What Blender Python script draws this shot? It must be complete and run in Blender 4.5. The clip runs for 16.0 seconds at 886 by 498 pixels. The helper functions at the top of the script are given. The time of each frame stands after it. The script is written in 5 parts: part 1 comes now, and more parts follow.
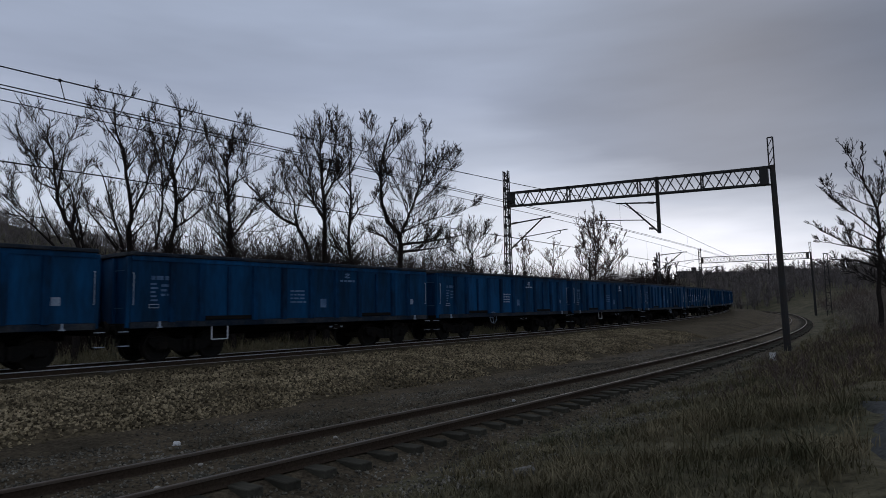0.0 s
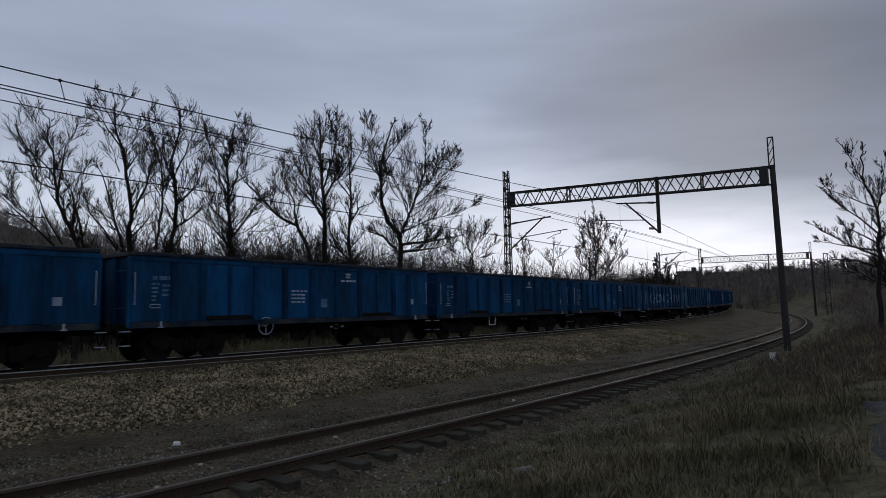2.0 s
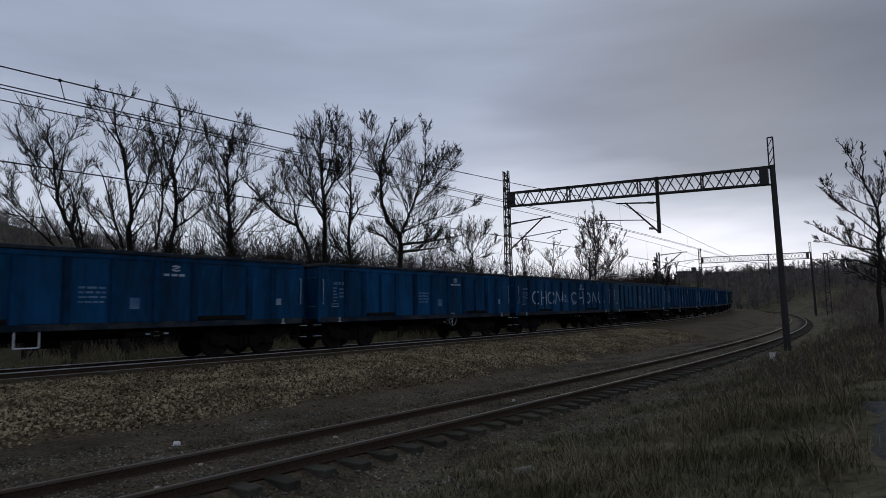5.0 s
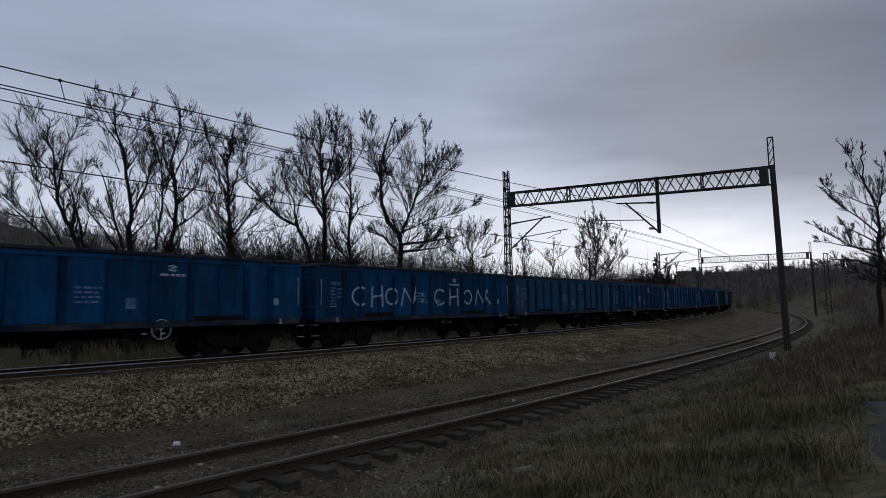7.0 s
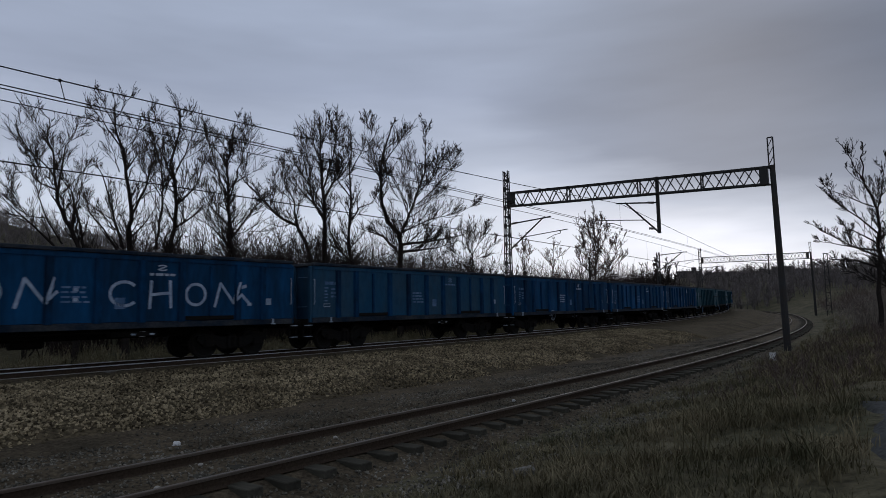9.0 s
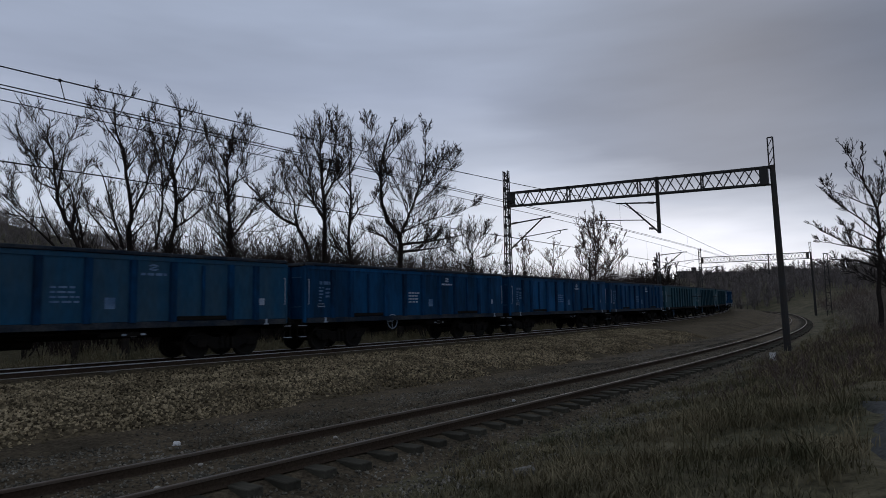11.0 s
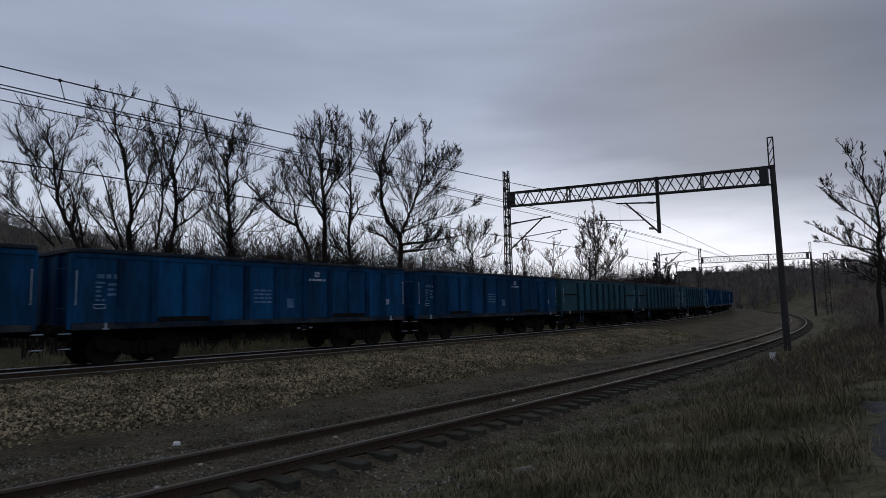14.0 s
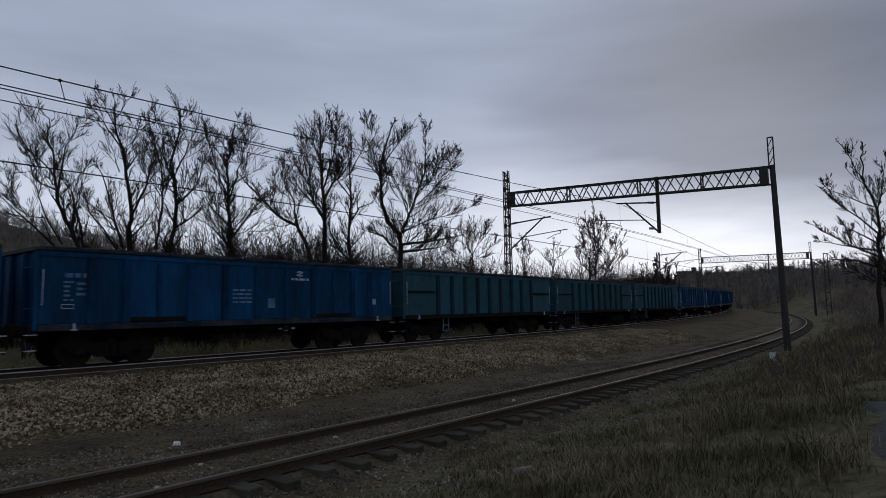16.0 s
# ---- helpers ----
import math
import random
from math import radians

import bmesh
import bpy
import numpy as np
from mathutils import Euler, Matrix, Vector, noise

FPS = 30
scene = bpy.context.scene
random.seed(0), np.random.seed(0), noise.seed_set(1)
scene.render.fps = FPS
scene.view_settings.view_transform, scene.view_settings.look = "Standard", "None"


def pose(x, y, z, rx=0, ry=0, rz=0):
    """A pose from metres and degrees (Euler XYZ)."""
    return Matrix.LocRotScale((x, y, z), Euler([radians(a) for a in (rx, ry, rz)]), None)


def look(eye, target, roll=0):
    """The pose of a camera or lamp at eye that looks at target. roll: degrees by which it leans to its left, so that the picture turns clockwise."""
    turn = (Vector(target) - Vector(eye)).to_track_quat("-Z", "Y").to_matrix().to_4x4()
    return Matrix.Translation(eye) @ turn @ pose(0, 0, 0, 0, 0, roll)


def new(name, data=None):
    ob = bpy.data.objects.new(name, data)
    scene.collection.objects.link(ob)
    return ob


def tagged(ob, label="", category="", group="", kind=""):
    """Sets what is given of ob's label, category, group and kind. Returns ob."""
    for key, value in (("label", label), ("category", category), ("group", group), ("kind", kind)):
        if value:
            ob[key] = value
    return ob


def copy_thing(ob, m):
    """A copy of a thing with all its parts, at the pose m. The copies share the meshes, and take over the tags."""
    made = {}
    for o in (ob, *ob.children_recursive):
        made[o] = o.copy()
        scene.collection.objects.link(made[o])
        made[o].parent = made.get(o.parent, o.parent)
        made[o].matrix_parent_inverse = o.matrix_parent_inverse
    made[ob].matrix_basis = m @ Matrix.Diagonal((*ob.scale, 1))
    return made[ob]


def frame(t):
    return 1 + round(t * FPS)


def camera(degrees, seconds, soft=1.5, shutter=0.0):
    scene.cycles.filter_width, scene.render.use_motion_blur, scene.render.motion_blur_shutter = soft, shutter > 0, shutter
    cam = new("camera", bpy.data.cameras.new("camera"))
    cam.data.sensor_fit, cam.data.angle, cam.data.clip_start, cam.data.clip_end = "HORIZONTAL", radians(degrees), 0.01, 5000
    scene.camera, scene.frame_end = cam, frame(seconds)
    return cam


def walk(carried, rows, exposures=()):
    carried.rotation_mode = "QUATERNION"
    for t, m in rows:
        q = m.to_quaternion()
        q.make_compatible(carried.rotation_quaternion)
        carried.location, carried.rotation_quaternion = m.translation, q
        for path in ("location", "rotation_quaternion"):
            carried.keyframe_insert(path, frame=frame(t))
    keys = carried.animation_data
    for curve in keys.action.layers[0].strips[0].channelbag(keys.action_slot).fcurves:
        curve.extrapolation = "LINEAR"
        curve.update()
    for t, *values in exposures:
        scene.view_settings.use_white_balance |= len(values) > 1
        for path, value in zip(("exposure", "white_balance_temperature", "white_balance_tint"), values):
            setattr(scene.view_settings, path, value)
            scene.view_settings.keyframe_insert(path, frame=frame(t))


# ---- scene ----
cam = camera(69.98, 16.0, soft=0.7, shutter=0.25)
EYE = (0.0, 0.0, 1.418)
CAM_POSE = pose(*EYE) @ pose(0, 0, 0, 90 + 5.399, 0, 0) @ pose(0, 0, 0, 0, 0, -1.077)
walk(cam, [(0, CAM_POSE), (16.0, CAM_POSE)], [(0, 0.0), (16.0, 0.0)])

# ---- world and light: overcast dusk, brighter low over the bend ----
GLOW_DIR = Vector((0.55, 0.83, 0.03)).normalized()
world = bpy.data.worlds.new("world")
scene.world = world
world.use_nodes = True


def build_world():
    nt = world.node_tree
    N, K = nt.nodes, nt.links
    N.clear()
    out = N.new("ShaderNodeOutputWorld")
    bg = N.new("ShaderNodeBackground")
    bg2 = N.new("ShaderNodeBackground")
    add = N.new("ShaderNodeAddShader")
    sky = N.new("ShaderNodeTexSky")
    sky.sky_type, sky.sun_disc = "NISHITA", False
    sky.sun_elevation, sky.sun_rotation = radians(22), radians(25)
    bg2.inputs["Strength"].default_value = 0.004
    K.new(sky.outputs[0], bg2.inputs["Color"])
    tc = N.new("ShaderNodeTexCoord")
    sep = N.new("ShaderNodeSeparateXYZ")
    K.new(tc.outputs["Generated"], sep.inputs[0])
    # cloud streaks flattened towards the horizon
    mp = N.new("ShaderNodeMapping")
    mp.inputs["Scale"].default_value = (1.6, 1.6, 9.0)
    K.new(tc.outputs["Generated"], mp.inputs["Vector"])
    nz = N.new("ShaderNodeTexNoise")
    nz.inputs["Scale"].default_value, nz.inputs["Detail"].default_value, nz.inputs["Roughness"].default_value = 1.3, 6, 0.52
    K.new(mp.outputs[0], nz.inputs["Vector"])
    # height with a little cloud wobble
    off = N.new("ShaderNodeMath")
    off.operation = "MULTIPLY_ADD"
    off.inputs[1].default_value, off.inputs[2].default_value = 0.11, -0.055
    K.new(nz.outputs["Fac"], off.inputs[0])
    h0 = N.new("ShaderNodeMath")
    h0.operation = "ADD"
    K.new(sep.outputs["Z"], h0.inputs[0])
    K.new(off.outputs[0], h0.inputs[1])
    # the dark cloud edge slopes down towards +x
    lean = N.new("ShaderNodeMath")
    lean.operation = "MAXIMUM"
    lean.inputs[1].default_value = 0.06
    K.new(sep.outputs["X"], lean.inputs[0])
    h = N.new("ShaderNodeMath")
    h.operation = "MULTIPLY_ADD"
    h.inputs[1].default_value = 0.28
    K.new(lean.outputs[0], h.inputs[0])
    K.new(h0.outputs[0], h.inputs[2])

    def ramp(stops):
        r = N.new("ShaderNodeValToRGB")
        e = r.color_ramp.elements
        while len(e) < len(stops):
            e.new(0.5)
        for el, (p, c) in zip(e, stops):
            el.position, el.color = p, (*c, 1)
        K.new(h.outputs[0], r.inputs["Fac"])
        return r
    grey = ramp([(0.0, (.62, .66, .76)), (0.13, (.66, .71, .82)), (0.23, (.45, .50, .62)), (0.34, (.325, .37, .485)), (0.55, (.335, .39, .505)), (1.0, (.33, .385, .50))])
    warm = ramp([(0.0, (.72, .70, .79)), (0.08, (.86, .88, .97)), (0.20, (.82, .85, .96)), (0.25, (.50, .55, .67)), (0.31, (.21, .245, .33)), (0.5, (.092, .116, .172)), (1.0, (.30, .345, .45))])
    dot = N.new("ShaderNodeVectorMath")
    dot.operation = "DOT_PRODUCT"
    dot.inputs[1].default_value = GLOW_DIR
    K.new(tc.outputs["Generated"], dot.inputs[0])
    mr = N.new("ShaderNodeMapRange")
    mr.interpolation_type = "SMOOTHSTEP"
    mr.inputs["From Min"].default_value, mr.inputs["From Max"].default_value = 0.80, 0.99
    K.new(dot.outputs["Value"], mr.inputs["Value"])
    mix = N.new("ShaderNodeMix")
    mix.data_type = "RGBA"
    K.new(mr.outputs[0], mix.inputs[0])
    K.new(grey.outputs[0], mix.inputs[6])
    K.new(warm.outputs[0], mix.inputs[7])
    # soft uneven cloud base
    nz2 = N.new("ShaderNodeTexNoise")
    nz2.inputs["Scale"].default_value, nz2.inputs["Detail"].default_value = 2.2, 3
    K.new(mp.outputs[0], nz2.inputs["Vector"])
    m2 = N.new("ShaderNodeMapRange")
    m2.inputs["From Min"].default_value, m2.inputs["From Max"].default_value = 0.3, 0.7
    m2.inputs["To Min"].default_value, m2.inputs["To Max"].default_value = 0.92, 1.08
    K.new(nz2.outputs["Fac"], m2.inputs["Value"])
    K.new(mix.outputs[2], bg.inputs["Color"])
    K.new(m2.outputs[0], bg.inputs["Strength"])
    K.new(bg.outputs[0], add.inputs[0])
    K.new(bg2.outputs[0], add.inputs[1])
    K.new(add.outputs[0], out.inputs["Surface"])


build_world()
sun_data = bpy.data.lights.new("sun", "SUN")
sun_data.energy, sun_data.angle, sun_data.color = 0.25, radians(30), (1.0, 0.94, 0.9)
sun = new("sun", sun_data)
sun.matrix_world = look((40, 90, 30), (0, 0, 0))


# ---- materials ----
def mat(name, color, rough=0.8, metal=0.0, vary=0.35, grain=40.0, stain=1.5, bump=0.3, bump_dist=0.01, tint=None, tint_amount=0.5, per_object=0.0, stretch=(1, 1, 1), island=0.0, gloss=0.3):
    """Base colour with fine grain, broad stains towards a tint, and relief."""
    m = bpy.data.materials.new(name)
    m.use_nodes = True
    nt = m.node_tree
    N, K = nt.nodes, nt.links
    b = N["Principled BSDF"]
    b.inputs["Metallic"].default_value = metal
    tc = N.new("ShaderNodeTexCoord")
    mp = N.new("ShaderNodeMapping")
    mp.inputs["Scale"].default_value = stretch
    K.new(tc.outputs["Object"], mp.inputs["Vector"])

    def tex(scale, detail, rgh=0.6):
        n = N.new("ShaderNodeTexNoise")
        n.inputs["Scale"].default_value, n.inputs["Detail"].default_value, n.inputs["Roughness"].default_value = scale, detail, rgh
        K.new(mp.outputs[0], n.inputs["Vector"])
        return n.outputs["Fac"]
    fine, broad = tex(grain, 5), tex(stain, 5, 0.65)

    def rng(src, lo, hi, a=0.3, c=0.7):
        r = N.new("ShaderNodeMapRange")
        r.inputs["From Min"].default_value, r.inputs["From Max"].default_value = a, c
        r.inputs["To Min"].default_value, r.inputs["To Max"].default_value = lo, hi
        K.new(src, r.inputs["Value"])
        return r.outputs[0]
    mix = N.new("ShaderNodeMix")
    mix.data_type = "RGBA"
    mix.inputs[6].default_value = (*color, 1)
    mix.inputs[7].default_value = (*(tint or [c * 0.5 for c in color]), 1)
    K.new(rng(broad, 0, tint_amount, 0.4, 0.68), mix.inputs[0])
    mul = N.new("ShaderNodeVectorMath")
    mul.operation = "SCALE"
    K.new(mix.outputs[2], mul.inputs[0])
    val = rng(fine, 1 - vary, 1 + vary)
    for amount, node, socket in ((per_object, "ShaderNodeObjectInfo", "Random"), (island, "ShaderNodeNewGeometry", "Random Per Island")):
        if amount:
            oi = N.new(node)
            k = N.new("ShaderNodeMath")
            k.operation = "MULTIPLY"
            K.new(val, k.inputs[0])
            K.new(rng(oi.outputs[socket], 1 - amount, 1 + amount, 0, 1), k.inputs[1])
            val = k.outputs[0]
    K.new(val, mul.inputs["Scale"])
    K.new(mul.outputs[0], b.inputs["Base Color"])
    K.new(rng(broad, max(0.05, rough - 0.12), min(1, rough + 0.12)), b.inputs["Roughness"])
    b.inputs["Specular IOR Level"].default_value = gloss if rough < 0.88 else 0.04
    if bump:
        bp = N.new("ShaderNodeBump")
        bp.inputs["Strength"].default_value, bp.inputs["Distance"].default_value = bump, bump_dist
        K.new(fine, bp.inputs["Height"])
        K.new(bp.outputs[0], b.inputs["Normal"])
    return m


M_BLUE = mat("wagon_blue_paint", (.0033, .053, .134), 0.6, gloss=.07, vary=.22, grain=7, stain=.8, tint=(.005, .018, .036), tint_amount=.9, bump=.15, per_object=.16, stretch=(1, 1, .22))
M_BLUE2 = mat("wagon_faded_blue_paint", (.008, .05, .10), 0.65, gloss=.07, vary=.15, grain=8, stain=.8, tint=(.03, .055, .075), tint_amount=.8, bump=.15, per_object=.12, stretch=(1, 1, .35))
M_TEAL = mat("wagon_teal_paint", (.018, .07, .095), 0.65, gloss=.07, vary=.15, grain=8, stain=.8, tint=(.022, .04, .045), tint_amount=.8, bump=.15, per_object=.12, stretch=(1, 1, .35))
# Post paints: wall paint darkened for the ribs' shade, with stains on top.
M_POSTBLUE = mat("shaded_grimy_blue_post_paint", (.0034, .040, .102), 0.75, gloss=.05, vary=.25, grain=9, stain=1.2, tint=(.006, .012, .02), tint_amount=.8, stretch=(1, 1, .35))
M_POSTTEAL = mat("shaded_grimy_teal_post_paint", (.010, .035, .048), 0.75, gloss=.05, vary=.25, grain=9, stain=1.2, tint=(.01, .014, .015), tint_amount=.8, stretch=(1, 1, .35))
# Near-black base puts the rim's shade into colour; tint gives pale chips.
M_DKBLUE = mat("rim_shade_and_sill_paint", (.006, .013, .024), 0.7, gloss=.1, vary=.35, grain=14, stain=1.1, tint=(.05, .052, .052), tint_amount=.8)
M_UNDER = mat("grimy_underframe_steel", (.009, .0085, .008), 0.85, gloss=.06, vary=.35, grain=20, tint=(.016, .012, .009), tint_amount=.7)
M_WHEEL = mat("wheel_steel", (.012, .011, .01), 0.7, gloss=.1, tint=(.02, .014, .01))
M_WHITE = mat("white_stencil_paint", (.62, .64, .66), 0.7, vary=.15, tint=(.3, .33, .36), grain=30)
M_STENCIL = mat("grey_stencil_paint", (.36, .40, .45), 0.7, vary=.25, tint=(.14, .2, .28), grain=25, tint_amount=.9)
M_FADEWHITE = mat("faded_stencil_paint", (.11, .18, .28), 0.75, vary=.25, tint=(.03, .08, .16), grain=16, tint_amount=.9)
M_GRAF = mat("graffiti_white_paint", (.33, .39, .47), 0.75, vary=.2, grain=12, stain=4, tint=(.16, .22, .32), tint_amount=.8)
M_COAL = mat("coal_load", (.012, .012, .013), 0.7, vary=.5, grain=12, bump=1, bump_dist=.05)
M_RAIL = mat("rail_steel", (.48, .47, .46), 0.5, metal=.5, vary=.15, tint=(.15, .14, .125))
M_RAILRUST = mat("rusty_rail_side", (.045, .032, .022), 0.9, vary=.35, grain=25, tint=(.03, .02, .015))
M_FOOT = mat("dusty_rail_foot", (.30, .275, .235), 0.85, vary=.3, grain=20, tint=(.08, .07, .055))
M_RUSTHEAD = mat("dull_rail_head", (.10, .080, .062), 0.58, metal=.35, vary=.2, tint=(.09, .055, .035))
M_SLEEPER = mat("weathered_sleeper_wood", (.050, .045, .035), 0.9, vary=.4, grain=12, stain=3, tint=(.024, .025, .017), per_object=.25, stretch=(1, .2, 1))
M_CONC = mat("sleeper_concrete", (.16, .15, .135), 0.9, vary=.2, grain=30, tint=(.08, .07, .055))
M_STONE = mat("ballast_stone", (.222, .177, .108), 0.9, vary=.3, grain=30, stain=.7, tint=(.07, .054, .032), tint_amount=.95, island=.8, bump=.4)
M_STONE2 = mat("dark_ballast_stone", (.135, .122, .098), 0.9, vary=.3, grain=30, stain=.6, tint=(.045, .04, .028), tint_amount=.9, island=.6)
M_BED = mat("ballast_bed", (.074, .057, .034), 0.95, vary=.7, grain=9, stain=.35, tint=(.04, .033, .02), tint_amount=.8, bump=1, bump_dist=.05)
M_EARTH = mat("trackside_earth", (.080, .062, .040), 0.95, vary=.6, grain=14, stain=.6, tint=(.030, .025, .017), tint_amount=.8, bump=.8, bump_dist=.03)
M_GROUND = mat("winter_grass_ground", (.09, .077, .046), 0.95, vary=.5, grain=5, stain=.25, tint=(.042, .043, .024), tint_amount=.9, bump=1, bump_dist=.08)
M_PATH = mat("path_gravel", (.052, .053, .052), 0.9, vary=.4, grain=20, stain=1.2, tint=(.035, .036, .03), tint_amount=.8, bump=.6)
M_GRASS = mat("dead_grass_blades", (.165, .135, .08), 0.9, vary=.3, grain=2, stain=.45, tint=(.045, .048, .026), tint_amount=1.0, bump=0, island=.3)
M_BARK = mat("dark_bark", (.026, .021, .018), 0.95, vary=.4, grain=18, stain=2, tint=(.015, .013, .012), bump=.8, bump_dist=.03)
M_TWIG = mat("bare_twigs", (.034, .025, .022), 0.95, vary=.2, grain=4, bump=0)
M_BRUSH = mat("pale_dead_brush", (.20, .168, .138), 0.95, vary=.3, grain=3, stain=.3, tint=(.05, .04, .033), bump=0, island=.4)
M_BIRCH = mat("birch_twigs", (.10, .073, .063), 0.95, vary=.2, grain=4, bump=0)
# Woods' brown lightened: distance haze is put into the base colour.
M_WOODS = mat("hazed_winter_woods", (.13, .113, .105), 1.0, vary=.4, grain=.6, stain=.05, bump=0, island=.4)
M_MAST = mat("painted_mast_steel", (.022, .022, .022), 0.8, vary=.3, tint=(.045, .03, .02))
M_WIRE = mat("catenary_wire", (.012, .012, .012), 0.9, bump=0)
M_INSUL = mat("insulator_ceramic", (.05, .03, .025), 0.3, bump=0)
M_POST = mat("concrete_marker", (.55, .54, .52), 0.85, vary=.2, tint=(.3, .29, .27))
M_BUILD = mat("far_building_wall", (.06, .055, .055), 0.9, vary=.2, grain=1, bump=0)
M_PANE = mat("window_pane", (.02, .022, .026), 0.15, bump=0)
M_GREYCONC = mat("pole_concrete", (.09, .085, .08), 0.9, vary=.2)

# ---- the railway line in plan: distance s along it, offset o to the camera's side ----
STEP = 0.25
LINE_S = np.arange(-220, 330 + STEP, STEP)


def bend(s):
    u = np.clip(s, 0, 105) / 100
    k = -0.000998 - 0.00397 * u + 0.00278 * u * u
    return np.where(s > 105, k + (-0.0075 - k) * np.clip((s - 105) / 15, 0, 1), k)


def line_table():
    k = bend(LINE_S)
    h = np.concatenate([[0], np.cumsum((k[1:] + k[:-1]) / 2 * STEP)])
    h = 0.89278 - (h - np.interp(0, LINE_S, h))
    dx, dy = np.cos(h), np.sin(h)
    x = np.concatenate([[0], np.cumsum((dx[1:] + dx[:-1]) / 2 * STEP)])
    y = np.concatenate([[0], np.cumsum((dy[1:] + dy[:-1]) / 2 * STEP)])
    return x - 11.7445 - np.interp(0, LINE_S, x), y + 16.8959 - np.interp(0, LINE_S, y), dx, dy


LX, LY, LDX, LDY = line_table()


def rail_z(s):
    u = np.clip(np.asarray(s, float), -10, 130) / 100
    return -0.4222 * u + 0.6746 * u * u


def on_line(s, o=0.0, z=0.0):
    """World place at distance s, offset o, height z over the main rails."""
    s = np.asarray(s, float)
    x, y = np.interp(s, LINE_S, LX), np.interp(s, LINE_S, LY)
    a, b = np.interp(s, LINE_S, LDX), np.interp(s, LINE_S, LDY)
    return np.stack([x + b * o, y - a * o, z + rail_z(s) + 0 * x], -1)


def heading(s):
    return math.degrees(math.atan2(np.interp(s, LINE_S, LDY), np.interp(s, LINE_S, LDX)))


def branch_o(s):
    return 11.36 - 1.42 * np.clip(np.asarray(s, float) / 100, 0, 1.5) ** 2


def branch_z(s):
    return -0.68 - 0.1886 * np.clip(np.asarray(s, float), -20, 150) / 100


def to_line(x, y):
    """Nearest (s, o) of places in plan."""
    x, y = np.asarray(x, float).ravel(), np.asarray(y, float).ravel()
    cs, px, py = LINE_S[::8], LX[::8], LY[::8]
    s = np.empty_like(x)
    o = np.empty_like(x)
    for i in range(0, len(x), 4000):
        d = (x[i:i + 4000, None] - px) ** 2 + (y[i:i + 4000, None] - py) ** 2
        k = d.argmin(1)
        ex, ey = x[i:i + 4000] - px[k], y[i:i + 4000] - py[k]
        a, b = LDX[::8][k], LDY[::8][k]
        s[i:i + 4000] = cs[k] + ex * a + ey * b
        o[i:i + 4000] = ex * b - ey * a
        far = np.abs(o[i:i + 4000]) > 40
        o[i:i + 4000][far] = np.sign(o[i:i + 4000][far]) * np.sqrt(d[np.arange(len(k)), k])[far]
    return s, o


# ---- mesh helpers ----
def mesh_of(name, verts, faces, material, smooth=False):
    me = bpy.data.meshes.new(name)
    me.from_pydata([tuple(v) for v in verts] if not isinstance(verts, list) else verts, [], faces)
    me.materials.append(material)
    if smooth:
        me.polygons.foreach_set("use_smooth", [True] * len(me.polygons))
    me.update()
    return me


def part(name, bm, material, parent=None, label=""):
    me = bpy.data.meshes.new(name)
    bm.to_mesh(me)
    bm.free()
    me.materials.append(material)
    ob = new(name, me)
    ob.parent = parent
    return tagged(ob, label)


def share(name, me, parent, m=None, label=""):
    ob = new(name, me)
    ob.parent = parent
    if m is not None:
        ob.matrix_basis = m
    return tagged(ob, label)


def thing(name, label, category, group="", kind="", m=None):
    ob = new(name)
    ob.empty_display_size = 0.3
    if m is not None:
        ob.matrix_basis = m
    return tagged(ob, label, category, group, kind)


def add_box(bm, lo, hi, bevel=0.0):
    lo, hi = Vector(lo), Vector(hi)
    r = bmesh.ops.create_cube(bm, size=1, matrix=Matrix.Translation((lo + hi) / 2) @ Matrix.Diagonal((*(hi - lo), 1)))
    if bevel:
        es = list({e for v in r["verts"] for e in v.link_edges})
        bmesh.ops.bevel(bm, geom=es, offset=bevel, segments=1, affect="EDGES")
    return bm


def box(lo, hi, bevel=0.0):
    return add_box(bmesh.new(), lo, hi, bevel)


def add_bar(bm, a, b, w, d=None):
    """A square bar from a to b."""
    a, b = Vector(a), Vector(b)
    v = b - a
    m = Matrix.Translation((a + b) / 2) @ v.to_track_quat("Z", "Y").to_matrix().to_4x4() @ Matrix.Diagonal((w, d or w, v.length, 1))
    bmesh.ops.create_cube(bm, size=1, matrix=m)
    return bm


def add_rod(bm, a, b, r, r2=None, seg=8):
    a, b = Vector(a), Vector(b)
    v = b - a
    m = Matrix.Translation((a + b) / 2) @ v.to_track_quat("Z", "Y").to_matrix().to_4x4()
    bmesh.ops.create_cone(bm, cap_ends=True, segments=seg, radius1=r, radius2=r if r2 is None else r2, depth=v.length, matrix=m)
    return bm


